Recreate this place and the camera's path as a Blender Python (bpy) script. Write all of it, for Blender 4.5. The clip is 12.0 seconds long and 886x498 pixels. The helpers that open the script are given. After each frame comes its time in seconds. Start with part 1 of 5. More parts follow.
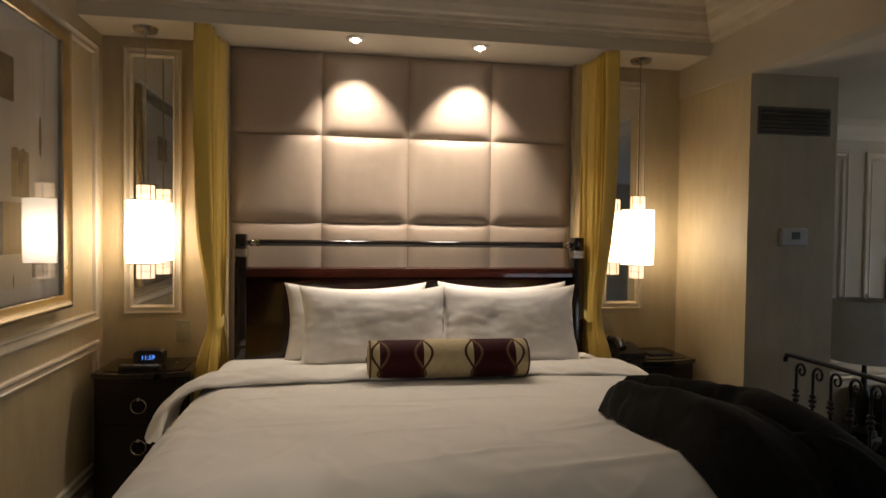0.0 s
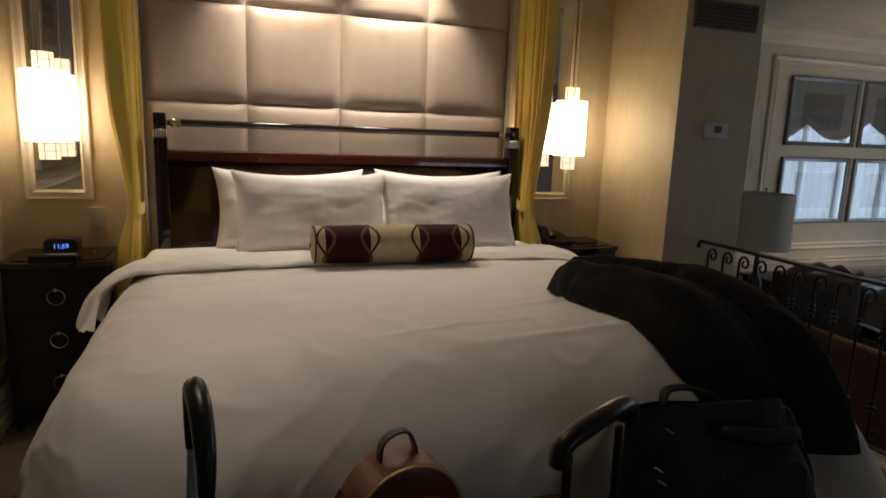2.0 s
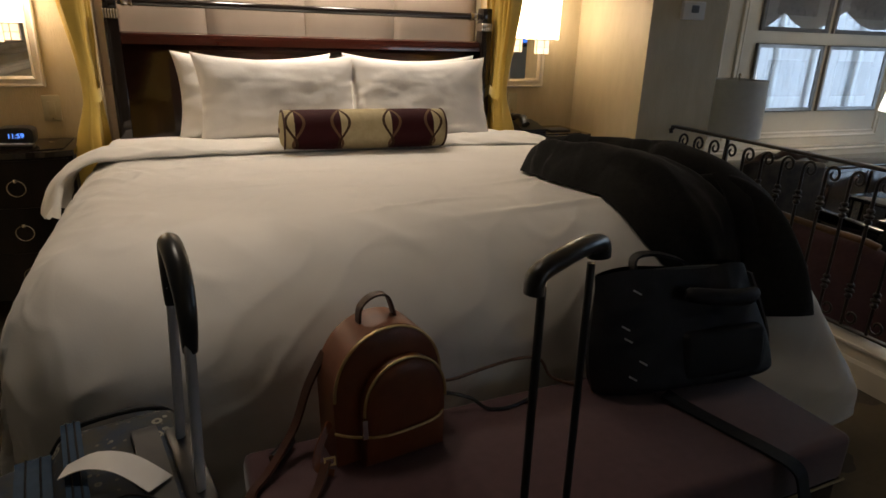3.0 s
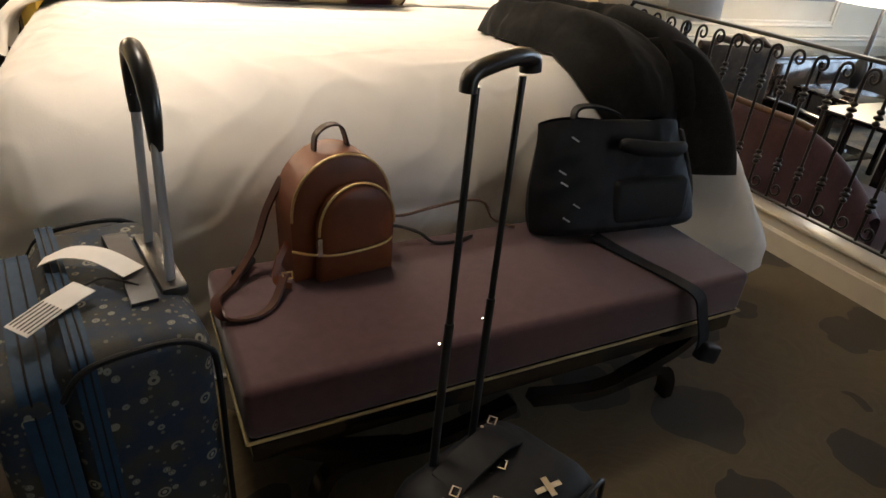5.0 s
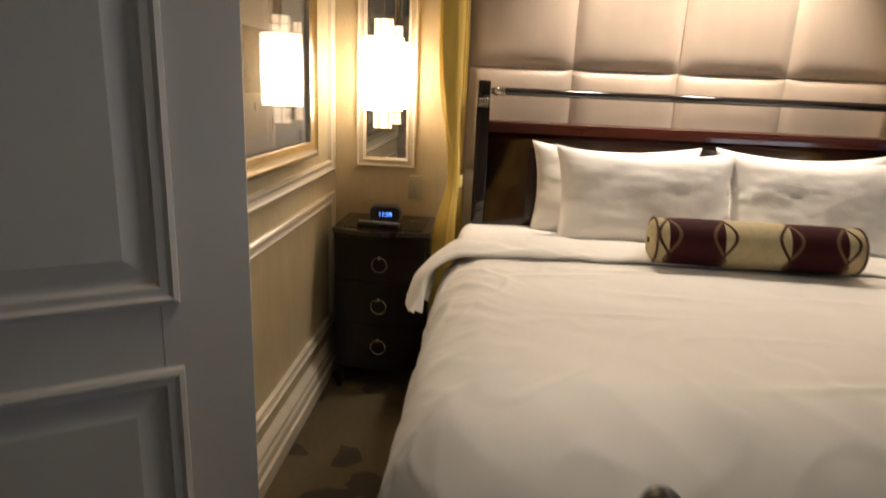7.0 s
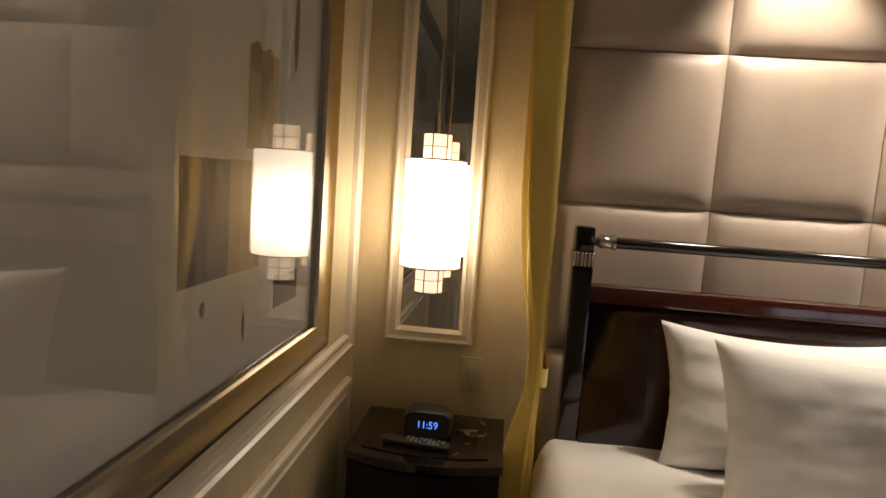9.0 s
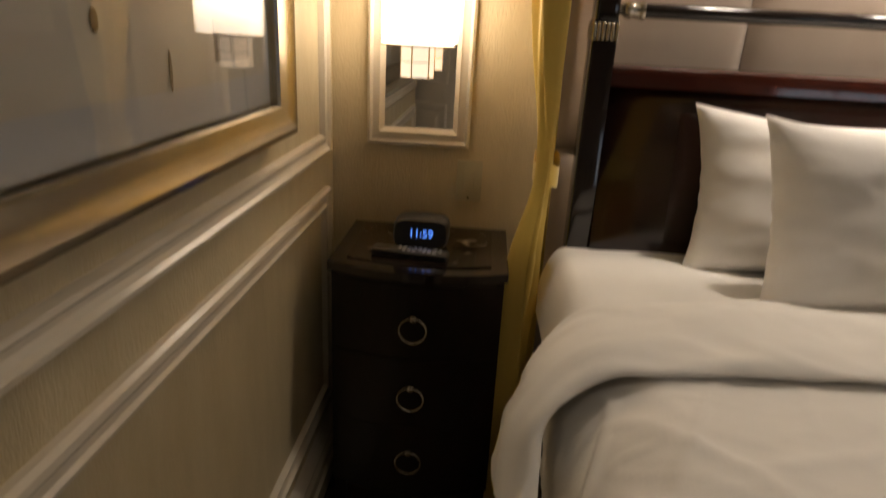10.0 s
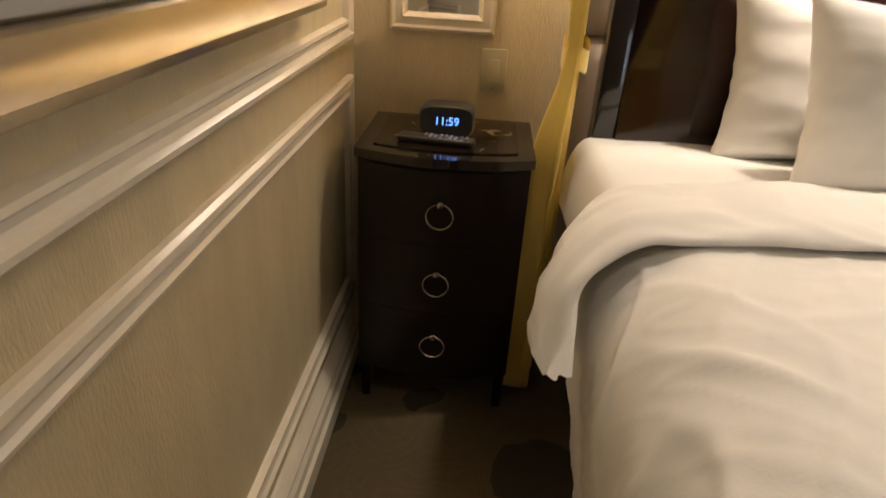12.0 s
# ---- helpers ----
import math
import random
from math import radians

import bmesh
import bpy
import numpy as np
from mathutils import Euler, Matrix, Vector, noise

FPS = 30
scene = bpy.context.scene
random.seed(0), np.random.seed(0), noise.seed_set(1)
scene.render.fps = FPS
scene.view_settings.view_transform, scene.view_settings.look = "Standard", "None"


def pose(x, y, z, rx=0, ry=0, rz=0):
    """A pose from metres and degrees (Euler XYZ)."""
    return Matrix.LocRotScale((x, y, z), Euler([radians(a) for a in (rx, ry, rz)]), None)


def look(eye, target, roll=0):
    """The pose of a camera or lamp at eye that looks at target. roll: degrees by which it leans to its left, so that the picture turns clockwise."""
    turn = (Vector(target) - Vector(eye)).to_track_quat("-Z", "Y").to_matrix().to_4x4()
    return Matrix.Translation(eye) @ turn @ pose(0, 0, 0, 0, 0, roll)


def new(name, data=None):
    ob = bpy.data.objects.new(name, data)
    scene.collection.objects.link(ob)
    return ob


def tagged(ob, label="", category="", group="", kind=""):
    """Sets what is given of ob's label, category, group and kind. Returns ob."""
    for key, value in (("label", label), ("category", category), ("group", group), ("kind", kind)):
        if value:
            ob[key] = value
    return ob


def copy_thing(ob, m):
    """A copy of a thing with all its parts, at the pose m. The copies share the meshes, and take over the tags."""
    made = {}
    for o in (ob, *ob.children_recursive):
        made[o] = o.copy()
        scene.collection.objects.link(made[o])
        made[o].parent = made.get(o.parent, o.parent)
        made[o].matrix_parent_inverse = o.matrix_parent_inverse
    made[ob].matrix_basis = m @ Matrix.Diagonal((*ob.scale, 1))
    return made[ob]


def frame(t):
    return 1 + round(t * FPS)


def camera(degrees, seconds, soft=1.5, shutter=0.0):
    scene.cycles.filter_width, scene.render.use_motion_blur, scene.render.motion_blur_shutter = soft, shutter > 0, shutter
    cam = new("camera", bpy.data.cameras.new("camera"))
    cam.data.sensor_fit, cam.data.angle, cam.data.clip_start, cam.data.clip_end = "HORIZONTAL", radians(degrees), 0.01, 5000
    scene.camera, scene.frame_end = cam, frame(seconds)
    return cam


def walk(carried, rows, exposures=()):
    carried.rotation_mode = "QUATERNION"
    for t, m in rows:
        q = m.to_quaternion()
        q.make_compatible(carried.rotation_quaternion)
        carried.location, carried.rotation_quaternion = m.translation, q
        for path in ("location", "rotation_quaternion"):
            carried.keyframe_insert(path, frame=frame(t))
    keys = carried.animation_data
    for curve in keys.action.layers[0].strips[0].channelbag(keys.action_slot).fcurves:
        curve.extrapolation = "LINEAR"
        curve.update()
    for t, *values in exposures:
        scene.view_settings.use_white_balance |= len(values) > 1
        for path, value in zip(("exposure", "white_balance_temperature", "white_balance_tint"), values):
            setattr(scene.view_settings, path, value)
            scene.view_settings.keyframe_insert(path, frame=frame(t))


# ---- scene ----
cam = camera(71.3, 12.0, shutter=0.25)
PATH = [
    (0, (0.123, 0.221, 1.569), (0.463, 2.192, 1.514), 0.7),
    (0.5, (0.111, 0.258, 1.564), (0.437, 2.225, 1.418), 1.4),
    (1, (0.019, 0.304, 1.555), (0.486, 2.243, 1.409), -0.3),
    (1.5, (-0.056, 0.304, 1.51), (0.504, 2.205, 1.246), 1.2),
    (2, (-0.076, 0.303, 1.484), (0.573, 2.159, 1.121), 2.1),
    (2.5, (-0.079, 0.304, 1.424), (0.613, 2.089, 0.844), 1.3),
    (3, (-0.084, 0.286, 1.395), (0.63, 2.035, 0.738), 1.9),
    (3.5, (-0.093, 0.229, 1.365), (0.715, 1.899, 0.619), 2.8),
    (3.7, (-0.103, 0.223, 1.35), (0.725, 1.865, 0.565), 3.7),
    (5.3, (-0.126, 0.109, 1.302), (0.639, 1.661, 0.298), 6.2),
    (5.5, (-0.155, 0.116, 1.294), (0.557, 1.68, 0.271), 6.7),
    (6, (-0.288, 0.216, 1.322), (0.261, 1.918, 0.426), 7.2),
    (6.5, (-0.326, 0.442, 1.388), (-0.067, 2.284, 0.651), 7.9),
    (7, (-0.37, 0.73, 1.505), (-0.496, 2.66, 0.998), 2.5),
    (7.5, (-0.543, 1.109, 1.605), (-0.691, 3.068, 1.231), 1.2),
    (9.3, (-0.66, 1.96, 1.653), (-0.875, 3.937, 1.441), 5.0),
    (9.5, (-0.663, 2.044, 1.593), (-0.879, 4.006, 1.271), 5.4),
    (10, (-0.7, 2.065, 1.426), (-0.807, 3.946, 0.754), 3.1),
    (10.5, (-0.726, 2.065, 1.281), (-0.854, 3.739, 0.194), 0.5),
    (11, (-0.767, 2.058, 1.258), (-0.886, 3.717, 0.149), 0.3),
    (11.5, (-0.755, 2.058, 1.276), (-0.908, 3.753, 0.227), -0.3),
    (12, (-0.759, 2.016, 1.342), (-0.85, 3.797, 0.437), 3.6),
]
EXPOSURES = [(0.0, -0.45), (1.0, -0.5), (2.0, -0.45), (2.5, -0.2), (3.5, 0.2), (4.4, 1.1), (5.3, 1.9), (5.7, 2.25), (6.0, 2.3), (6.5, 1.4), (7.0, 0.42), (7.5, 0.2), (8.5, -0.25), (9.5, -0.7), (10.0, -0.5), (10.5, 0.05), (11.0, 0.28), (12.0, 0.52)]
walk(cam, [(t, look(eye, target, roll)) for t, eye, target, roll in PATH], EXPOSURES)


# ---- light ----
world = bpy.data.worlds.new("world")
scene.world = world
world.use_nodes = True
wn = world.node_tree
sky = wn.nodes.new("ShaderNodeTexSky")
sky.sky_type, sky.sun_disc = "NISHITA", False
sky.sun_elevation, sky.sun_rotation = radians(35), radians(60)
wn.links.new(sky.outputs[0], wn.nodes["Background"].inputs[0])
wn.nodes["Background"].inputs[1].default_value = 0.1


def spot(name, eye, target, watts, size, blend, color, radius):
    d = bpy.data.lights.new(name, "SPOT")
    d.energy, d.spot_size, d.spot_blend, d.color, d.shadow_soft_size = watts, radians(size), blend, color, radius
    ob = new(name, d)
    ob.matrix_world = look(eye, target)
    return ob


def area(name, eye, target, watts, sx, sy, color):
    d = bpy.data.lights.new(name, "AREA")
    d.shape, d.size, d.size_y, d.energy, d.color = "RECTANGLE", sx, sy, watts, color
    ob = new(name, d)
    ob.matrix_world = look(eye, target)
    return ob


BEAM_W, FLOOD_W, BED_FILL_W, PEND_E = 150.0, 70.0, 58.0, 10.2
HALOGEN = (1.0, 0.855, 0.705)
for sx in (0.22, 0.92):
    spot("spot_light", (sx, 3.735, 2.625), (sx, 3.985, 1.98), BEAM_W, 80, 0.7, HALOGEN, 0.02)
    spot("spot_light", (sx, 3.72, 2.622), (sx, 3.50, 0.9), FLOOD_W, 116, 1.0, HALOGEN, 0.14)
# Unseen tray lamp, added as fill for duvet, pillows and bed foot
spot("spot_light", (-0.10, 1.9, 2.94), (-0.05, 1.95, 0.9), BED_FILL_W, 96, 1.0, HALOGEN, 0.30)


# ---- materials ----
def mat(name, a, b=None, scale=6.0, rough=0.5, metal=0.0, bump=0.0, bscale=80.0, spec=0.5, coat=0.0, stretch=(1, 1, 1), sheen=0.0, contrast=(0.35, 0.65), rvar=0.06, emit=0.0):
    m = bpy.data.materials.new(name)
    m.use_nodes = True
    n, l = m.node_tree.nodes, m.node_tree.links
    p = n["Principled BSDF"]
    b = b or tuple(c * 0.82 for c in a)
    tc, mp = n.new("ShaderNodeTexCoord"), n.new("ShaderNodeMapping")
    mp.inputs["Scale"].default_value = stretch
    l.new(tc.outputs["Object"], mp.inputs[0])
    t = n.new("ShaderNodeTexNoise")
    t.inputs["Scale"].default_value, t.inputs["Detail"].default_value, t.inputs["Roughness"].default_value = scale, 6, 0.6
    l.new(mp.outputs[0], t.inputs[0])
    r = n.new("ShaderNodeValToRGB")
    r.color_ramp.elements[0].position, r.color_ramp.elements[1].position = contrast
    r.color_ramp.elements[0].color, r.color_ramp.elements[1].color = (*a, 1), (*b, 1)
    l.new(t.outputs[0], r.inputs[0])
    l.new(r.outputs[0], p.inputs["Base Color"])
    mr = n.new("ShaderNodeMapRange")
    mr.inputs["To Min"].default_value, mr.inputs["To Max"].default_value = max(0.02, rough - rvar), min(1, rough + rvar)
    l.new(t.outputs[0], mr.inputs[0])
    l.new(mr.outputs[0], p.inputs["Roughness"])
    p.inputs["Metallic"].default_value, p.inputs["Specular IOR Level"].default_value = metal, spec
    p.inputs["Coat Weight"].default_value, p.inputs["Sheen Weight"].default_value = coat, sheen
    if bump:
        t2, bp = n.new("ShaderNodeTexNoise"), n.new("ShaderNodeBump")
        t2.inputs["Scale"].default_value, t2.inputs["Detail"].default_value = bscale, 4
        l.new(mp.outputs[0], t2.inputs[0])
        bp.inputs["Strength"].default_value, bp.inputs["Distance"].default_value = bump, 0.003
        l.new(t2.outputs[0], bp.inputs["Height"])
        l.new(bp.outputs[0], p.inputs["Normal"])
    return m


def glow(name, color, strength):
    m = bpy.data.materials.new(name)
    m.use_nodes = True
    p = m.node_tree.nodes["Principled BSDF"]
    p.inputs["Base Color"].default_value = (*color, 1)
    p.inputs["Emission Color"].default_value = (*color, 1)
    p.inputs["Emission Strength"].default_value = strength
    p.inputs["Roughness"].default_value = 0.6
    return m


def glass(name, rough=0.0, tint=(1, 1, 1), low=0.05):
    m = bpy.data.materials.new(name)
    m.use_nodes = True
    n, l = m.node_tree.nodes, m.node_tree.links
    n.remove(n["Principled BSDF"])
    mix, tr, gl, fr = n.new("ShaderNodeMixShader"), n.new("ShaderNodeBsdfTransparent"), n.new("ShaderNodeBsdfGlossy"), n.new("ShaderNodeMapRange")
    lw, pw = n.new("ShaderNodeLayerWeight"), n.new("ShaderNodeMath")
    lw.inputs[0].default_value = 0.5
    pw.operation, pw.inputs[1].default_value = "POWER", 5.0
    l.new(lw.outputs["Facing"], pw.inputs[0]), l.new(pw.outputs[0], fr.inputs[0])
    fr.inputs["To Min"].default_value, fr.inputs["To Max"].default_value = low, 1.0
    tr.inputs[0].default_value = (*tint, 1)
    gl.inputs["Roughness"].default_value = rough
    l.new(fr.outputs[0], mix.inputs[0]), l.new(tr.outputs[0], mix.inputs[1]), l.new(gl.outputs[0], mix.inputs[2])
    l.new(mix.outputs[0], n["Material Output"].inputs[0])
    return m


def nodes_of(m):
    return m.node_tree.nodes, m.node_tree.links, m.node_tree.nodes["Principled BSDF"]


WALLPAPER = mat("cream_wallpaper", (0.60, 0.505, 0.325), (0.54, 0.45, 0.28), 14, 0.5, bump=0.7, bscale=170, stretch=(1, 1, 0.3))
PLAIN_WALL = mat("cream_paint", (0.62, 0.56, 0.44), (0.57, 0.51, 0.40), 2, 0.6, bump=0.06, bscale=200)
TRIM = mat("cream_trim", (0.74, 0.67, 0.55), (0.68, 0.61, 0.49), 5, 0.24, bump=0.03, bscale=40)
CEIL = mat("ceiling_paint", (0.70, 0.65, 0.55), (0.66, 0.61, 0.51), 2, 0.7, bump=0.05, bscale=120)
DOOR_PAINT = mat("door_paint", (0.74, 0.71, 0.67), (0.69, 0.66, 0.62), 4, 0.4, bump=0.04, bscale=60)
WHITE_LINEN = mat("white_linen", (0.80, 0.77, 0.72), (0.76, 0.73, 0.68), 5, 0.85, bump=0.12, bscale=220, sheen=0.2)
PILLOW_LINEN = mat("pillow_linen", (0.84, 0.81, 0.77), (0.80, 0.77, 0.73), 6, 0.8, bump=0.15, bscale=60, sheen=0.2)
SATIN = mat("taupe_satin", (0.43, 0.345, 0.27), (0.41, 0.325, 0.255), 8, 0.45, bump=0.1, bscale=700, sheen=0.3, stretch=(1, 1, 0.2))
MAHOGANY = mat("dark_mahogany", (0.016, 0.007, 0.005), (0.028, 0.010, 0.007), 9, 0.22, coat=0.2, stretch=(0.3, 3, 3))
RED_WOOD = mat("red_mahogany", (0.050, 0.012, 0.007), (0.034, 0.008, 0.005), 9, 0.09, coat=0.6, stretch=(0.3, 3, 3), rvar=0.03)
EBONY = mat("ebony_lacquer", (0.010, 0.007, 0.006), (0.018, 0.012, 0.010), 8, 0.10, coat=0.4, stretch=(3, 3, 0.4), rvar=0.03)
NIGHT_WOOD = mat("dark_walnut", (0.010, 0.0065, 0.005), (0.014, 0.009, 0.007), 10, 0.36, spec=0.3, stretch=(3, 3, 0.6))
SILVER = mat("brushed_silver", (0.62, 0.58, 0.50), (0.5, 0.46, 0.4), 30, 0.25, metal=1.0)
CHROME = mat("chrome", (0.7, 0.7, 0.7), (0.6, 0.6, 0.6), 10, 0.12, metal=1.0)
GOLD_FRAME = mat("champagne_leaf", (0.60, 0.53, 0.40), (0.50, 0.43, 0.31), 9, 0.24, metal=0.9, stretch=(1, 1, 1))
CURTAIN = mat("gold_silk", (0.82, 0.60, 0.13), (0.74, 0.52, 0.10), 12, 0.45, bump=0.1, bscale=300, sheen=0.4, stretch=(1, 1, 0.15))
MAROON = mat("plum_fabric", (0.072, 0.026, 0.030), (0.058, 0.021, 0.025), 40, 0.8, bump=0.2, bscale=500, sheen=0.3)
BLACK_WOOL = mat("black_wool", (0.0075, 0.0072, 0.0066), (0.013, 0.0122, 0.0108), 60, 0.95, bump=0.5, bscale=250, spec=0.2, sheen=0.06)
BLACK_NYLON = mat("black_nylon", (0.006, 0.0065, 0.009), (0.004, 0.0045, 0.006), 30, 0.6, bump=0.25, bscale=500, spec=0.3)
BLACK_PLASTIC = mat("black_plastic", (0.012, 0.012, 0.013), (0.018, 0.018, 0.018), 20, 0.3)
GREY_METAL = mat("grey_aluminium", (0.50, 0.51, 0.53), (0.44, 0.45, 0.47), 20, 0.3, metal=0.35, stretch=(4, 4, 0.3))
TAN_LEATHER = mat("tan_leather", (0.17, 0.047, 0.012), (0.13, 0.035, 0.009), 16, 0.42, bump=0.15, bscale=180)
IRON = mat("wrought_iron", (0.018, 0.014, 0.011), (0.03, 0.022, 0.016), 30, 0.35, metal=0.3, bump=0.1, bscale=80)
IVORY = mat("ivory_plastic", (0.50, 0.46, 0.31), (0.47, 0.43, 0.29), 5, 0.4)
WHITE_PLASTIC = mat("white_plastic", (0.72, 0.70, 0.66), (0.68, 0.66, 0.62), 5, 0.4)
DARK_GREY = mat("dark_grey", (0.05, 0.05, 0.055), (0.04, 0.04, 0.045), 20, 0.4)
PAPER = mat("white_paper", (0.72, 0.71, 0.70), (0.66, 0.65, 0.64), 12, 0.6)
LAMPSHADE = mat("white_lampshade", (0.66, 0.65, 0.62), (0.62, 0.61, 0.58), 30, 0.8, bump=0.05, bscale=300)
MIRROR = mat("mirror", (0.82, 0.82, 0.80), (0.80, 0.80, 0.78), 2, 0.02, metal=1.0, rvar=0.0)
GLASS = glass("clear_glass")
PRINT_GLASS = glass("print_glass", low=0.22)
SHADE_GLOW = glow("lit_shade", (1.0, 0.81, 0.61), PEND_E)


def bulb_behind(m, z, spread, low, high):
    """The cloth glows most round the bulb at the height z."""
    n, l, p = nodes_of(m)
    tc, sp, mr = n.new("ShaderNodeTexCoord"), n.new("ShaderNodeSeparateXYZ"), n.new("ShaderNodeMapRange")
    d, a = n.new("ShaderNodeMath"), n.new("ShaderNodeMath")
    d.operation, d.inputs[1].default_value, a.operation = "SUBTRACT", z, "ABSOLUTE"
    mr.interpolation_type = "SMOOTHERSTEP"
    mr.inputs["From Min"].default_value, mr.inputs["From Max"].default_value = 0.0, spread
    mr.inputs["To Min"].default_value, mr.inputs["To Max"].default_value = high, low
    l.new(tc.outputs["Object"], sp.inputs[0]), l.new(sp.outputs["Z"], d.inputs[0]), l.new(d.outputs[0], a.inputs[0])
    l.new(a.outputs[0], mr.inputs[0]), l.new(mr.outputs[0], p.inputs["Emission Strength"])


bulb_behind(SHADE_GLOW, 1.53, 0.20, PEND_E * 0.48, PEND_E * 1.5)
FIN_GLOW = glow("lit_frosted_glass", (1.0, 0.78, 0.55), PEND_E * 0.16)
LAMP_GLOW = glow("lit_lampshade", (1.0, 0.93, 0.82), 1.7)
BULB = glow("halogen_bulb", (1.0, 0.86, 0.68), 45.0)
BLUE_LED = glow("blue_digits", (0.10, 0.28, 1.0), 2.2)
TV_GLOW = glow("tv_blue", (0.05, 0.22, 0.95), 1.6)
SKYGLOW = glow("daylight_behind_sheer", (0.60, 0.77, 1.0), 3.1)
# Glow of the added south window, fill light from behind the camera
FILL_GLOW = glow("fill_glow_behind_sheer", (0.80, 0.88, 1.0), 1.7)


def carpet_material():
    m = mat("patterned_carpet", (0.108, 0.077, 0.033), (0.095, 0.067, 0.029), 30, 0.95, bump=0.5, bscale=350, sheen=0.2)
    n, l, p = nodes_of(m)
    tc = n.new("ShaderNodeTexCoord")
    wob = n.new("ShaderNodeTexNoise")
    wob.inputs["Scale"].default_value = 6.0
    mixv = n.new("ShaderNodeVectorMath")
    mixv.operation = "MULTIPLY_ADD"
    mixv.inputs[1].default_value = (0.16, 0.16, 0)
    l.new(tc.outputs["Object"], wob.inputs[0]), l.new(wob.outputs["Color"], mixv.inputs[0]), l.new(tc.outputs["Object"], mixv.inputs[2])
    v = n.new("ShaderNodeTexVoronoi")
    v.inputs["Scale"].default_value = 3.3
    v.inputs["Randomness"].default_value = 0.75
    l.new(mixv.outputs[0], v.inputs[0])
    blob = n.new("ShaderNodeMath")
    blob.operation = "LESS_THAN"
    blob.inputs[1].default_value = 0.46
    l.new(v.outputs["Distance"], blob.inputs[0])
    ring = n.new("ShaderNodeMath")
    ring.operation = "SINE"
    rs = n.new("ShaderNodeMath")
    rs.operation = "MULTIPLY"
    rs.inputs[1].default_value = 85.0
    l.new(v.outputs["Distance"], rs.inputs[0]), l.new(rs.outputs[0], ring.inputs[0])
    line = n.new("ShaderNodeMath")
    line.operation = "GREATER_THAN"
    line.inputs[1].default_value = 0.72
    l.new(ring.outputs[0], line.inputs[0])
    old = p.inputs["Base Color"].links[0].from_socket
    c1 = n.new("ShaderNodeMixRGB")
    c1.inputs[2].default_value = (0.113, 0.081, 0.035, 1)
    l.new(line.outputs[0], c1.inputs[0]), l.new(old, c1.inputs[1])
    pick = n.new("ShaderNodeMath")
    pick.operation = "GREATER_THAN"
    pick.inputs[1].default_value = 0.3
    sep = n.new("ShaderNodeSeparateColor")
    l.new(v.outputs["Color"], sep.inputs[0]), l.new(sep.outputs[0], pick.inputs[0])
    both = n.new("ShaderNodeMath")
    both.operation = "MULTIPLY"
    l.new(blob.outputs[0], both.inputs[0]), l.new(pick.outputs[0], both.inputs[1])
    c2 = n.new("ShaderNodeMixRGB")
    c2.inputs[2].default_value = (0.036, 0.026, 0.013, 1)
    l.new(both.outputs[0], c2.inputs[0]), l.new(c1.outputs[0], c2.inputs[1]), l.new(c2.outputs[0], p.inputs["Base Color"])
    return m


CARPET = carpet_material()


def marble_material():
    m = mat("dark_brown_marble", (0.012, 0.008, 0.006), (0.030, 0.020, 0.013), 9, 0.07, spec=0.6)
    n, l, p = nodes_of(m)
    tc, v, mr, mx = n.new("ShaderNodeTexCoord"), n.new("ShaderNodeTexNoise"), n.new("ShaderNodeMapRange"), n.new("ShaderNodeMixRGB")
    v.inputs["Scale"].default_value, v.inputs["Detail"].default_value, v.inputs["Distortion"].default_value = 9.0, 5, 2.5
    mr.inputs["From Min"].default_value, mr.inputs["From Max"].default_value = 0.60, 0.66
    l.new(tc.outputs["Object"], v.inputs[0]), l.new(v.outputs[0], mr.inputs[0]), l.new(mr.outputs[0], mx.inputs[0])
    l.new(p.inputs["Base Color"].links[0].from_socket, mx.inputs[1])
    mx.inputs[2].default_value = (0.34, 0.28, 0.20, 1)
    l.new(mx.outputs[0], p.inputs["Base Color"])
    return m


MARBLE = marble_material()


# ---- mesh helpers ----
def bx(x0, x1, y0, y1, z0, z1, bevel=0.0, seg=2, bm=None):
    tmp = bmesh.new()
    v = [tmp.verts.new(c) for c in ((x0, y0, z0), (x1, y0, z0), (x1, y1, z0), (x0, y1, z0), (x0, y0, z1), (x1, y0, z1), (x1, y1, z1), (x0, y1, z1))]
    for f in ((3, 2, 1, 0), (4, 5, 6, 7), (0, 1, 5, 4), (1, 2, 6, 5), (2, 3, 7, 6), (3, 0, 4, 7)):
        tmp.faces.new([v[i] for i in f])
    if bevel:
        bmesh.ops.bevel(tmp, geom=tmp.edges[:], offset=bevel, segments=seg, profile=0.5, affect="EDGES")
    return join(bm, tmp)


def join(bm, tmp):
    if bm is None:
        return tmp
    me = bpy.data.meshes.new("tmp")
    tmp.to_mesh(me)
    tmp.free()
    bm.from_mesh(me)
    bpy.data.meshes.remove(me)
    return bm


def grid(fn, nu, nv, closed=False, bm=None):
    """A sheet of nu by nv faces from fn(u, v), u and v from 0 to 1."""
    tmp = bmesh.new()
    cols = nu if closed else nu + 1
    vs = [[tmp.verts.new(fn(i / nu, j / nv)) for j in range(nv + 1)] for i in range(cols)]
    for i in range(nu):
        a, b = vs[i], vs[(i + 1) % cols]
        for j in range(nv):
            tmp.faces.new((a[j], b[j], b[j + 1], a[j + 1]))
    return join(bm, tmp)


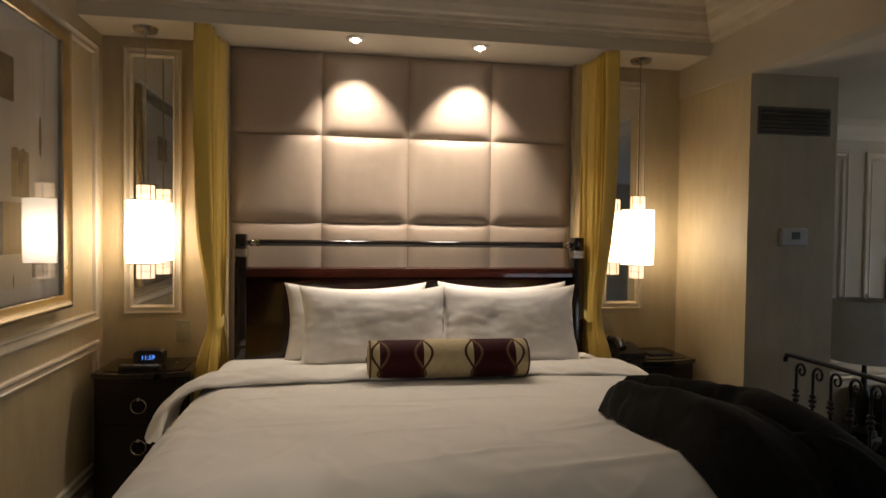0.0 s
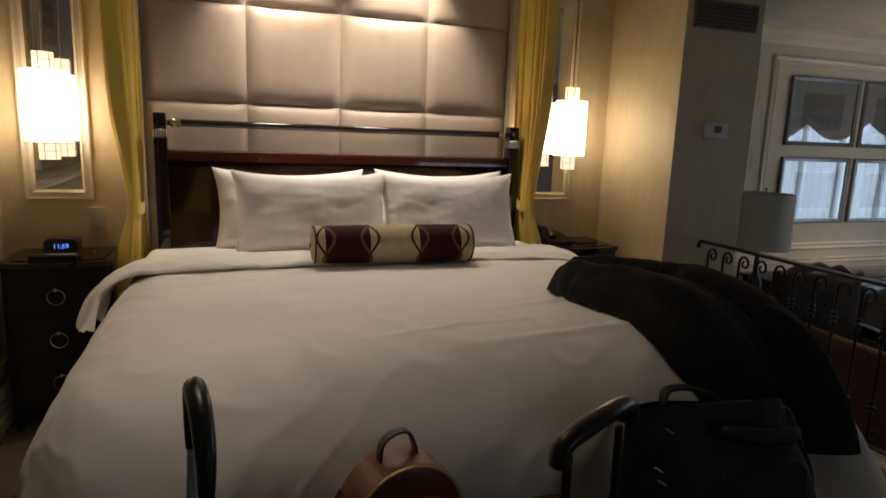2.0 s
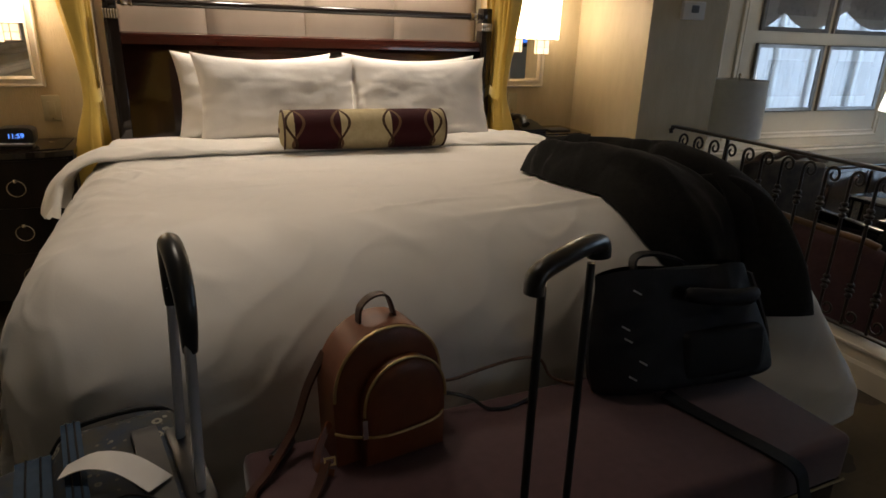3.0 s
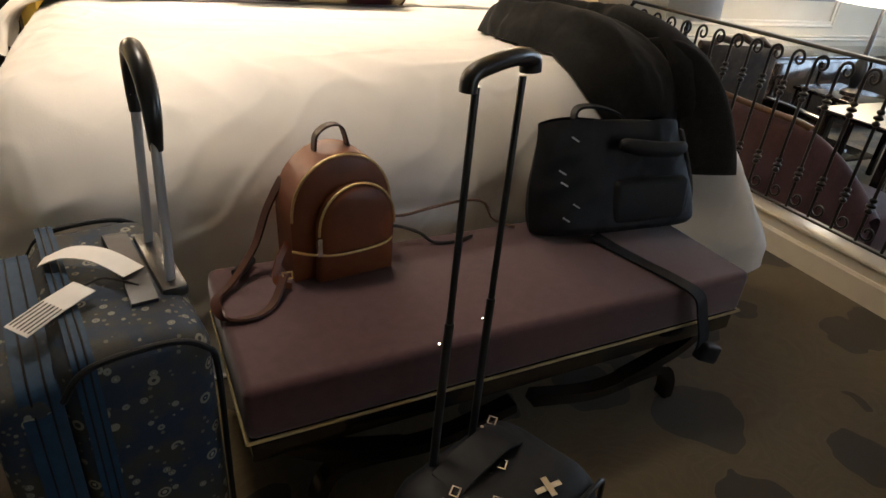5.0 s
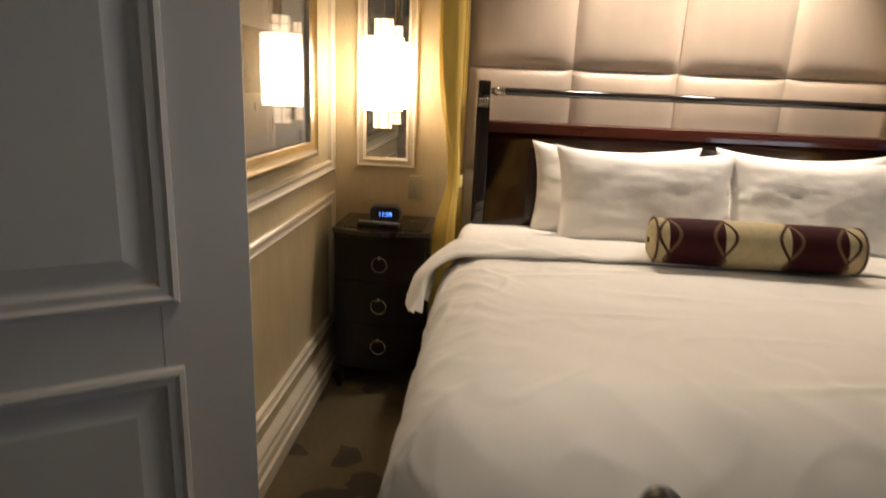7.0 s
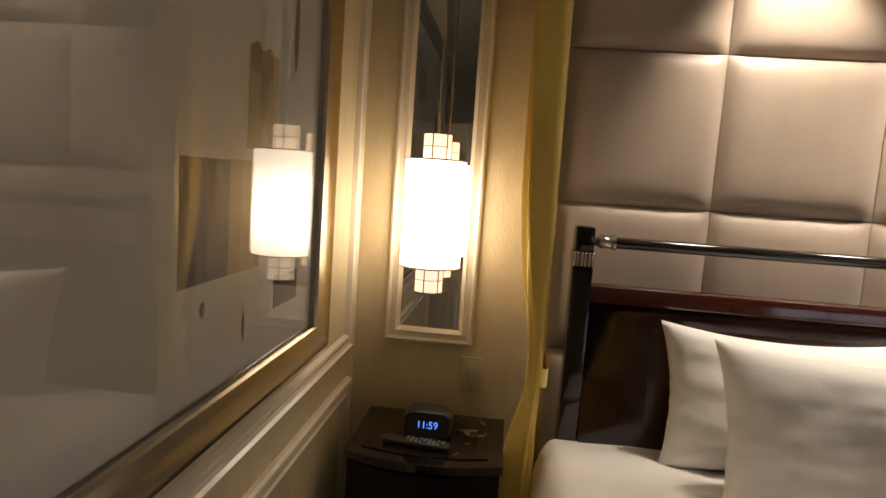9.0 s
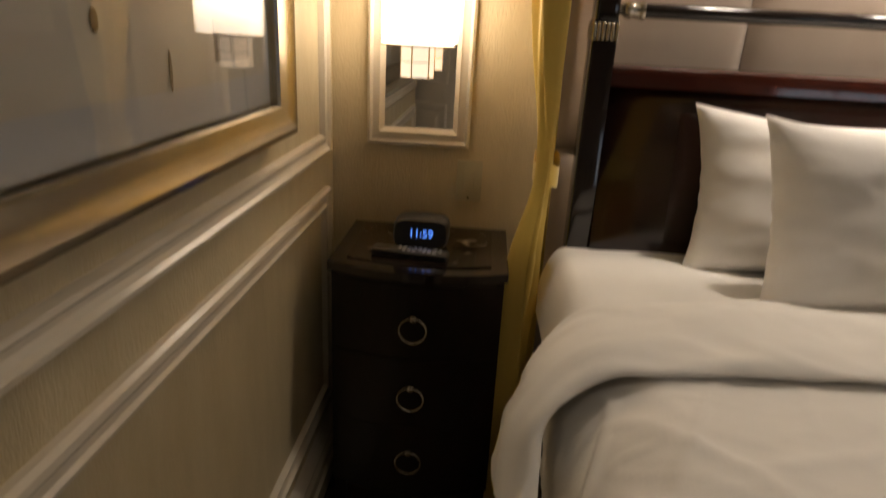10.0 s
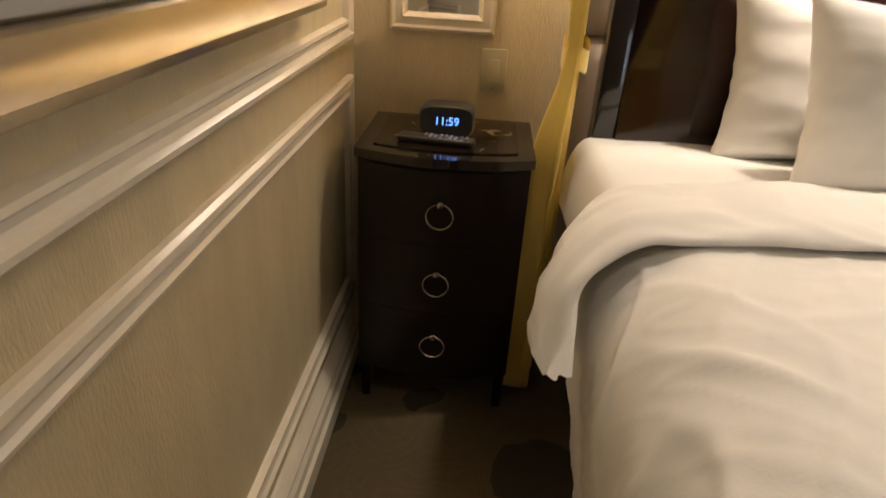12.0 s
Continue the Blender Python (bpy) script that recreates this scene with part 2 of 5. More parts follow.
def tube(pts, r, seg=10, bm=None, flat=1.0):
    tmp = bmesh.new()
    pts = [Vector(p) for p in pts]
    rs = r if isinstance(r, (list, tuple)) else [r] * len(pts)
    rings, side = [], None
    for i, p in enumerate(pts):
        d = (pts[min(i + 1, len(pts) - 1)] - pts[max(i - 1, 0)]).normalized()
        if side is None:
            side = d.orthogonal().normalized() if abs(d.z) > 0.99 else d.cross(Vector((0, 0, 1))).normalized()
        side = (side - d * side.dot(d)).normalized()
        up = d.cross(side)
        rings.append([tmp.verts.new(p + rs[i] * (side * math.cos(k * math.tau / seg) + flat * up * math.sin(k * math.tau / seg))) for k in range(seg)])
    for a, b in zip(rings, rings[1:]):
        for k in range(seg):
            tmp.faces.new((a[k], a[(k + 1) % seg], b[(k + 1) % seg], b[k]))
    tmp.faces.new(rings[0][::-1]), tmp.faces.new(rings[-1])
    return join(bm, tmp)


def strap(pts, w, t, across, bm=None):
    """A flat band along pts; across: its width direction."""
    tmp = bmesh.new()
    pts, ac = [Vector(p) for p in pts], Vector(across).normalized()
    rings = []
    for i, p in enumerate(pts):
        d = (pts[min(i + 1, len(pts) - 1)] - pts[max(i - 1, 0)]).normalized()
        a = (ac - d * ac.dot(d)).normalized()
        nrm = d.cross(a)
        rings.append([tmp.verts.new(p + a * sa * w / 2 + nrm * sn * t / 2) for sa, sn in ((-1, -1), (1, -1), (1, 1), (-1, 1))])
    for a, b in zip(rings, rings[1:]):
        for k in range(4):
            tmp.faces.new((a[k], a[(k + 1) % 4], b[(k + 1) % 4], b[k]))
    tmp.faces.new(rings[0][::-1]), tmp.faces.new(rings[-1])
    return join(bm, tmp)


def smooth_path(pts, n=6):
    """A curve through pts (Catmull-Rom)."""
    pts = [Vector(p) for p in pts]
    out = []
    for i in range(len(pts) - 1):
        p0, p1, p2, p3 = pts[max(i - 1, 0)], pts[i], pts[i + 1], pts[min(i + 2, len(pts) - 1)]
        for k in range(n):
            t = k / n
            out.append(0.5 * (2 * p1 + (p2 - p0) * t + (2 * p0 - 5 * p1 + 4 * p2 - p3) * t * t + (3 * p1 - p0 - 3 * p2 + p3) * t ** 3))
    return out + [pts[-1]]


def lathe(profile, c, seg=24, bm=None):
    tmp = bmesh.new()
    rings = [[tmp.verts.new((c[0] + r * math.cos(k * math.tau / seg), c[1] + r * math.sin(k * math.tau / seg), c[2] + z)) for k in range(seg)] for r, z in profile]
    for a, b in zip(rings, rings[1:]):
        for k in range(seg):
            tmp.faces.new((a[k], a[(k + 1) % seg], b[(k + 1) % seg], b[k]))
    tmp.faces.new(rings[0][::-1]), tmp.faces.new(rings[-1])
    return join(bm, tmp)


def rect_frame(o, u, v, n, w, h, profile, bm=None):
    """A mitred frame round the rectangle o, o + w u, o + h v. profile: (inset, height along n), outermost first."""
    tmp = bmesh.new()
    o, u, v, n = Vector(o), Vector(u), Vector(v), Vector(n)
    loops = []
    for ins, ht in profile:
        loops.append([tmp.verts.new(o + u * a + v * b + n * ht) for a, b in ((ins, ins), (w - ins, ins), (w - ins, h - ins), (ins, h - ins))])
    for a, b in zip(loops, loops[1:]):
        for k in range(4):
            tmp.faces.new((a[k], a[(k + 1) % 4], b[(k + 1) % 4], b[k]))
    return join(bm, tmp)


def extrude(profile, p0, p1, a, b, bm=None, cap=True):
    """The outline (list of (s, t)) along a and b, drawn from p0 to p1."""
    tmp = bmesh.new()
    p0, p1, a, b = Vector(p0), Vector(p1), Vector(a), Vector(b)
    e = [[tmp.verts.new(p + a * s + b * t) for s, t in profile] for p in (p0, p1)]
    k = len(profile)
    for i in range(k):
        tmp.faces.new((e[0][i], e[0][(i + 1) % k], e[1][(i + 1) % k], e[1][i]))
    if cap:
        tmp.faces.new(e[0][::-1]), tmp.faces.new(e[1])
    return join(bm, tmp)


def mesh_of(name, bm, material, smooth=None):
    bmesh.ops.recalc_face_normals(bm, faces=bm.faces[:])
    me = bpy.data.meshes.new(name)
    bm.to_mesh(me)
    bm.free()
    me.materials.append(material)
    if smooth is not None:
        me.polygons.foreach_set("use_smooth", [True] * len(me.polygons))
        me.set_sharp_from_angle(angle=radians(smooth))
    return me


def part(name, bm, material, parent=None, label="", smooth=40):
    ob = new(name, mesh_of(name, bm, material, smooth))
    if parent:
        ob.parent = parent
        if parent.type == "EMPTY":
            ob.matrix_parent_inverse = parent.matrix_basis.inverted()
    if label:
        tagged(ob, label)
    return ob


def thing(name, at, label, category, group=""):
    ob = new(name)
    ob.location = at
    ob.empty_display_size = 0.1
    bpy.context.view_layer.update()
    return tagged(ob, label, category, group)


def structure(name, bm, material, label, category="", smooth=None):
    return tagged(part(name, bm, material, None, "", smooth), label, category or name.split("_")[0], kind="structure")


# ---- the bedroom's shell ----
XL, YB, YP, XR = -1.170, 3.96, 4.012, 2.33
PIER_Y, LOW, SOFFIT, TRAY, LOWCEIL = 3.26, -0.36, 2.64, 2.96, 2.45

structure("floor", bx(-2.8, 2.62, -2.8, 4.3, -0.12, 0.0), CARPET, "brown patterned carpet with dark leaf blotches", "floor")
structure("floor_living", bx(2.62, 7.9, -2.8, 4.6, LOW - 0.12, LOW), CARPET, "brown patterned carpet of the sunken sitting area", "floor")
structure("wall_left", bx(XL - 0.14, XL, 1.72, YB, 0, 3.0), WALLPAPER, "cream textured wallpaper wall with panel mouldings", "wall")
structure("wall_return", bx(-1.72, XL - 0.14, 1.72, 1.86, 0, 3.0), PLAIN_WALL, "cream painted wall beside the open door", "wall")
b = bx(-1.86, -1.72, -2.8, 0.52, 0, 3.0)
bx(-1.86, -1.72, 1.40, 1.86, 0, 3.0, bm=b)
bx(-1.86, -1.72, 0.52, 1.40, 2.1, 3.0, bm=b)
structure("wall_entry", b, PLAIN_WALL, "cream painted wall with a doorway", "wall")
structure("wall_closet", bx(-2.9, -2.8, -2.8, 2.0, 0, 3.0), PLAIN_WALL, "cream painted wall beyond the doorway", "wall")
structure("wall_back_a", bx(XL - 0.14, -0.50, YB, 4.3, 0, SOFFIT), WALLPAPER, "cream wallpaper wall behind the nightstand", "wall")
structure("wall_back_b", bx(1.61, XR, YB, 4.3, 0, SOFFIT), WALLPAPER, "cream wallpaper wall behind the nightstand", "wall")
structure("wall_back_c", bx(-0.50, 1.61, 4.06, 4.3, 0, SOFFIT), PLAIN_WALL, "wall behind the padded headboard panels", "wall")
structure("wall_pier", bx(XR, 2.87, PIER_Y, 4.35, LOW, LOWCEIL + 0.03), WALLPAPER, "cream wall pier with vent and thermostat", "wall")
structure("wall_pictures", bx(2.87, 7.9, 4.36, 4.5, LOW, LOWCEIL + 0.2), PLAIN_WALL, "pale panelled wall of the sitting area", "wall")
# The south wall leaves a gap for the added fill window
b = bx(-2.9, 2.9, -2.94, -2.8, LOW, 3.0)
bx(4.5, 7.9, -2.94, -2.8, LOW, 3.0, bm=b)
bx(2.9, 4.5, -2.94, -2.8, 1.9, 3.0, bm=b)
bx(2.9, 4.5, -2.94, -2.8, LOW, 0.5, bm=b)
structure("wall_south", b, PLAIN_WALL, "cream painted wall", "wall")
b = bx(7.76, 7.9, -2.8, 0.9, LOW, 3.0)
bx(7.76, 7.9, 3.3, 4.5, LOW, 3.0, bm=b)
bx(7.76, 7.9, 0.9, 3.3, 1.9, 3.0, bm=b)
bx(7.76, 7.9, 0.9, 3.3, LOW, 0.3, bm=b)
structure("wall_windows", b, PLAIN_WALL, "cream wall with a wide window", "wall")

# soffit over the bed head, tray ceiling with crown, beam, low ceiling
structure("soffit", bx(XL - 0.14, 2.32, 3.62, 4.3, SOFFIT, 3.1), CEIL, "cream dropped soffit over the bed head", "ceiling")
structure("ceiling", bx(-2.9, 2.32, -2.94, 3.62, TRAY, 3.1), CEIL, "cream raised tray ceiling", "ceiling")
structure("ceiling_living", bx(2.44, 7.9, -2.94, 4.5, LOWCEIL + 0.004, 3.1), CEIL, "pale ceiling of the sitting area", "ceiling")
structure("beam", bx(2.32, 2.44, -2.94, 4.3, LOWCEIL, 3.1), PLAIN_WALL, "cream ceiling beam along the tray edge", "beam")
CROWN = [(0, 0), (0.012, 0.0), (0.016, 0.025), (0.03, 0.03), (0.034, 0.05), (0.05, 0.062), (0.075, 0.10), (0.085, 0.14), (0.10, 0.15), (0.104, 0.175), (0.125, 0.19), (0.15, 0.225), (0.155, 0.25), (0, 0.25)]
b = extrude(CROWN, (XL, 3.62, 2.71), (2.32, 3.62, 2.71), (0, -1, 0), (0, 0, 1))
extrude(CROWN, (2.32, -2.8, 2.71), (2.32, 3.62, 2.71), (-1, 0, 0), (0, 0, 1), bm=b)
structure("crown_moulding", b, TRIM, "cream stepped crown moulding round the tray", "moulding")
b = extrude([(0, 0), (0.01, 0), (0.02, 0.05), (0.06, 0.10), (0.09, 0.115), (0.09, 0.15), (0, 0.15)], (2.87, 4.36, LOWCEIL - 0.146), (7.76, 4.36, LOWCEIL - 0.146), (0, -1, 0), (0, 0, 1))
structure("crown_moulding_living", b, TRIM, "pale crown moulding", "moulding")
b = extrude([(0, 0), (0.02, 0), (0.03, 0.02), (0.022, 0.035), (0.035, 0.05), (0, 0.06)], (2.87, 4.36, 0.47), (7.76, 4.36, 0.47), (0, -1, 0), (0, 0, 1))
extrude([(0, 0), (0.02, 0), (0.02, 0.12), (0.008, 0.15), (0, 0.15)], (2.87, 4.36, LOW), (7.76, 4.36, LOW), (0, -1, 0), (0, 0, 1), bm=b)
structure("chair_rail", b, TRIM, "pale chair rail and skirting", "moulding")

# skirting of the bed wall side
BASE = [(0, 0), (0.044, 0), (0.044, 0.062), (0.034, 0.068), (0.034, 0.104), (0.028, 0.112), (0.024, 0.118), (0.024, 0.128), (0.030, 0.134), (0.030, 0.142), (0.020, 0.154), (0.008, 0.165), (0, 0.168)]
b = extrude(BASE, (XL, 1.72, 0), (XL, YB, 0), (1, 0, 0), (0, 0, 1))
extrude(BASE, (XL + 0.02, YB, 0), (-0.5, YB, 0), (0, -1, 0), (0, 0, 1), bm=b)
extrude(BASE, (1.61, YB, 0), (XR, YB, 0), (0, -1, 0), (0, 0, 1), bm=b)
extrude(BASE, (XR, PIER_Y, 0), (XR, YB - 0.02, 0), (-1, 0, 0), (0, 0, 1), bm=b)
extrude(BASE, (XR - 0.02, PIER_Y, 0), (2.50, PIER_Y, 0), (0, -1, 0), (0, 0, 1), bm=b)
structure("baseboard", b, TRIM, "cream stepped skirting board", "baseboard")

# panel mouldings on the side wall
BOX = [(0, 0), (0.0, 0.012), (0.006, 0.020), (0.016, 0.022), (0.022, 0.014), (0.032, 0.010), (0.042, 0.012), (0.048, 0.018), (0.056, 0.016), (0.060, 0.006), (0.062, 0)]
b = rect_frame((XL, 3.868, 1.061), (0, -1, 0), (0, 0, 1), (1, 0, 0), 2.05, 1.499, BOX)
rect_frame((XL, 3.868, 0.238), (0, -1, 0), (0, 0, 1), (1, 0, 0), 2.05, 0.720, BOX, bm=b)
structure("trim_panels", b, TRIM, "cream rectangular panel mouldings on the wall", "moulding", smooth=30)

# pictures' wall pilaster mouldings
b = rect_frame((3.55, 4.36, 0.6), (1, 0, 0), (0, 0, 1), (0, -1, 0), 0.42, 1.62, BOX)
rect_frame((4.12, 4.36, 0.6), (1, 0, 0), (0, 0, 1), (0, -1, 0), 1.95, 1.62, BOX, bm=b)
structure("trim_living", b, TRIM, "pale panel mouldings round the pictures", "moulding", smooth=30)


# ---- padded wall panels ----
def cushion(x0, x1, z0, z1, front, depth):
    def f(u, v):
        a, c = 2 * u - 1, 2 * v - 1
        e = (1 - abs(a) ** 7) * (1 - abs(c) ** 7)
        ripple = 0.0016 * noise.noise(Vector((x0 * 7 + u * 9, z0 * 5 + v * 9, 1.0)))
        pull = 0.004 * math.exp(-((abs(a) - 0.92) / 0.06) ** 2) * noise.noise(Vector((z0 * 3 + v * 16, x0 * 3, a)))
        return (x0 + u * (x1 - x0), front - depth * e ** 0.8 + ripple * e + pull * e, z0 + v * (z1 - z0))
    return grid(f, 26, 26)


panelled = thing("headboard_panel_wall", (0.555, 4.05, 0.6), "taupe satin padded wall panels in a square grid", "padded panel")
bk = bx(-0.50, 1.61, 4.022, 4.056, 0.3, SOFFIT - 0.002)
part("backing", bk, SATIN, panelled)
for r, (z0, z1) in enumerate(((0.57, 1.094), (1.094, 1.617), (1.617, 2.14), (2.14, 2.632))):
    for c in range(4):
        x0 = -0.489 + 0.522 * c
        part("cushion", cushion(x0 + 0.0015, x0 + 0.5205, z0 + 0.0015, z1 - 0.0015, 4.018, 0.036), SATIN, panelled, smooth=60)


# ---- recessed lamps ----
def downlight(x, y, SOFFIT=SOFFIT):
    t = thing("downlight", (x, y, SOFFIT), "small round recessed ceiling spotlight, lit", "ceiling light", "spotlights over the bed")
    part("trim_ring", lathe([(0.032, -0.001), (0.052, -0.001), (0.055, -0.006), (0.036, -0.012), (0.030, -0.008), (0.030, -0.001)], (x, y, SOFFIT), 28), WHITE_PLASTIC, t)
    bm = bmesh.new()
    bmesh.ops.create_uvsphere(bm, u_segments=14, v_segments=8, radius=0.019, matrix=Matrix.Translation((x, y + 0.006, SOFFIT - 0.006)))
    part("bulb", bm, BULB, t)


downlight(0.22, 3.72)
downlight(0.93, 3.72)
# Added fixture, out of view, to go with the fill lamp over the bed
downlight(-0.10, 1.9, TRAY)


# ---- tall mirrors ----
def tall_mirror(x0, x1, z0, z1):
    t = thing("wall_mirror", ((x0 + x1) / 2, YB, z0), "tall narrow wall mirror in a cream moulded frame", "mirror", "mirrors beside the bed")
    prof = [(0, 0.001), (0.0, 0.018), (0.008, 0.024), (0.016, 0.018), (0.03, 0.02), (0.038, 0.026), (0.046, 0.016), (0.052, 0.008)]
    part("frame", rect_frame((x0, YB, z0), (1, 0, 0), (0, 0, 1), (0, -1, 0), x1 - x0, z1 - z0, prof), TRIM, t, smooth=30)
    part("mirror_pane", bx(x0 + 0.048, x1 - 0.048, YB - 0.007, YB - 0.002, z0 + 0.048, z1 - 0.048), MIRROR, t, "silvered mirror glass", smooth=None)


tall_mirror(-1.058, -0.745, 1.085, 2.58)
tall_mirror(1.785, 2.08, 1.085, 2.55)


# ---- pendant lamps ----
def pendant(x, y):
    t = thing("pendant_lamp", (x, y, SOFFIT), "lit white cylinder pendant lamp with frosted glass ends", "pendant lamp", "pendants beside the bed")
    part("canopy", lathe([(0.0005, -0.03), (0.02, -0.03), (0.06, -0.018), (0.066, -0.001), (0.0005, -0.001)], (x, y, SOFFIT), 28), SILVER, t)
    part("stem", tube([(x, y, SOFFIT - 0.03), (x, y, 1.80)], 0.004, 8), SILVER, t)
    part("shade", lathe([(0.094, 1.382), (0.097, 1.386), (0.097, 1.716), (0.094, 1.72), (0.0005, 1.718), (0.0005, 1.384)], (x, y, 0), 40), SHADE_GLOW, t, "glowing white fabric shade")
    part("shade_ring", lathe([(0.0985, 1.379), (0.0985, 1.384), (0.096, 1.384), (0.096, 1.379)], (x, y, 0), 40), SILVER, t)
    part("shade_ring", lathe([(0.0985, 1.719), (0.0985, 1.723), (0.096, 1.723), (0.096, 1.719)], (x, y, 0), 40), SILVER, t)
    for name, z0, z1 in (("top_glass", 1.724, 1.80), ("bottom_glass", 1.30, 1.378)):
        part(name, lathe([(0.0005, z0), (0.044, z0), (0.044, z1), (0.0005, z1)], (x, y, 0), 20), FIN_GLOW, t, "frosted glass end piece")
        w = tube([(x, y, z0 - 0.002), (x, y, z0)], 0.047, 20)
        tube([(x, y, z1), (x, y, z1 + 0.002)], 0.047, 20, bm=w)
        tube([(x, y, (z0 + z1) / 2 - 0.001), (x, y, (z0 + z1) / 2 + 0.001)], 0.0465, 20, bm=w)
        for k in range(6):
            a = k * math.tau / 6 + 0.3
            tube([(x + 0.0455 * math.cos(a), y + 0.0455 * math.sin(a), z0), (x + 0.0455 * math.cos(a), y + 0.0455 * math.sin(a), z1)], 0.0022, 6, bm=w)
        part("wire_cage", w, SILVER, t)


pendant(-0.893, 3.78)
pendant(1.955, 3.78)


# ---- curtains ----
def curtain(front, back, side, label):
    fx, fy = front
    bxx, by = back
    t = thing("curtain", ((fx + bxx) / 2, (fy + by) / 2, 0), label, "curtain", "curtains of the bed alcove")

    def f(u, v):
        z = 0.02 + v * (SOFFIT - 0.024)
        tie = math.exp(-((z - 1.075) / (0.30 if z > 1.075 else 0.18)) ** 2)
        wide = 1 - 0.52 * tie - 0.10 * max(0, min(1, (2.0 - z) / 1.0)) * (1 - tie)
        s = (u - 0.5) * wide + 0.5 - 0.04 * tie
        x, y = fx + (bxx - fx) * s, fy + (by - fy) * s
        amp = 0.040 * (1 - 0.55 * tie) * (0.6 + 0.4 * math.sin(u * 5 + 1))
        w = math.sin(u * math.tau * 7.2 + 0.5 * math.sin(z * 2.1 + u * 6)) + 0.40 * math.sin(u * math.tau * 16.1 + z * 1.3 + 2 * math.sin(z)) + 0.2 * noise.noise(Vector((u * 30, z * 1.5, 2)))
        return (x + side * amp * w + side * 0.025 * tie, y + 0.012 * math.cos(u * math.tau * 6.2 + z), z)
    ob = part("cloth", grid(f, 150, 70), CURTAIN, t, smooth=80)
    md = ob.modifiers.new("thick", "SOLIDIFY")
    md.thickness = 0.003

    def g(u, v):
        a = u * math.tau
        cx, cy = fx + (bxx - fx) * 0.46 + side * 0.025, fy + (by - fy) * 0.46
        return (cx + 0.036 * math.cos(a), cy + 0.068 * math.sin(a), 1.045 + 0.06 * v + 0.008 * math.sin(a * 3) + 0.01 * math.sin(a))
    part("tie_band", grid(g, 40, 6, closed=True), CURTAIN, t, "gold silk tie-back band", smooth=80)


curtain((-0.585, 3.63), (-0.505, 3.945), 1, "gold silk curtain gathered with a tie-back beside the bed")
curtain((1.715, 3.63), (1.645, 3.945), -1, "gold silk curtain gathered with a tie-back beside the bed")


# ---- bed ----
bed = thing("bed", (0.57, 2.8, 0), "king bed with dark mahogany headboard and white bedding", "bed")
for x0, x1, s in ((-0.437, -0.372, -1), (1.555, 1.62, 1)):
    b = bx(x0, x1, 3.80, 3.885, 0, 1.415, 0.004)
    bx(x0 + 0.002, x1 - 0.002, 3.802, 3.883, 1.465, 1.545, 0.008, bm=b)
    bx(x0 + 0.001, x1 - 0.001, 3.805, 3.88, 1.40, 1.47, bm=b)
    post = part("post", b, EBONY, bed, "black lacquered headboard post")
    b = bmesh.new()
    for k in range(6):
        xx = x0 - 0.003 + (x1 - x0 + 0.006) * (k + 0.5) / 6
        bx(xx - 0.0052, xx + 0.0052, 3.796, 3.889, 1.417, 1.463, 0.003, 1, bm=b)
    part("silver_band", b, SILVER, post, "ribbed silver band")
bar = part("bar", tube([(-0.31, 3.842, 1.497), (1.495, 3.842, 1.497)], 0.019, 20), EBONY, bed, "glossy black top rail")
for xa, xb in ((-0.372, -0.305), (1.556, 1.489)):
    d = 1 if xb > xa else -1
    pr = [(0.0, 0.014), (0.012, 0.016), (0.018, 0.022), (0.03, 0.024), (0.036, 0.02), (0.055, 0.022), (0.060, 0.025), (0.067, 0.025)]
    part("ferrule", tube([(xa + d * a, 3.842, 1.497) for a, _ in pr], [r for _, r in pr], 18), SILVER, bar, "silver ferrule")


def sleigh(z):
    return 3.845 - 0.05 * math.sin(max(0, min(1, (1.30 - z) / 0.75)) * math.pi * 0.5)


b = grid(lambda u, v: (-0.372 + u * 1.927, sleigh(0.35 + v * 0.95), 0.35 + v * 0.95), 2, 24)
board = part("headboard", b, MAHOGANY, bed)
md = board.modifiers.new("thick", "SOLIDIFY")
md.thickness, md.offset = 0.035, 0
b = grid(lambda u, v: (-0.17 + u * 1.52, sleigh(0.55 + v * 0.69) - 0.022 - 0.006 * min(1, 12 * min(u, 1 - u, v, 1 - v)), 0.55 + v * 0.69), 30, 24)
part("inset_panel", b, MAHOGANY, bed, "raised dark mahogany panel")
b = extrude([(0, 0), (0.062, 0), (0.066, 0.012), (0.066, 0.034), (0.056, 0.05), (0.04, 0.058), (0.02, 0.058), (0.004, 0.05), (0, 0.034)], (-0.372, 3.815, 1.302), (1.556, 3.815, 1.302), (0, 1, 0), (0, 0, 1))
part("cap_rail", b, RED_WOOD, bed, "red-brown mahogany rail")
part("base", bx(-0.40, 1.55, 1.80, 3.80, 0.02, 0.42, 0.02), mat("tan_skirt", (0.34, 0.24, 0.11), (0.28, 0.20, 0.09), 8, 0.85, bump=0.1, bscale=200), bed, "tan fabric bed base")

BX0, BX1, BY0, BTOP = -0.46, 1.60, 1.735, 0.855


def rnd(d, r):
    """Goes over an edge of radius r: how far out and how far down after the length d."""
    if d <= 0:
        return d, 0.0
    q = r * math.pi / 2
    if d < q:
        return r * math.sin(d / r), r * (1 - math.cos(d / r))
    return r, r + d - q


part("mattress", bx(-0.44, 1.57, 1.84, 3.795, 0.42, 0.80, 0.12, 5), WHITE_LINEN, bed, "white mattress")


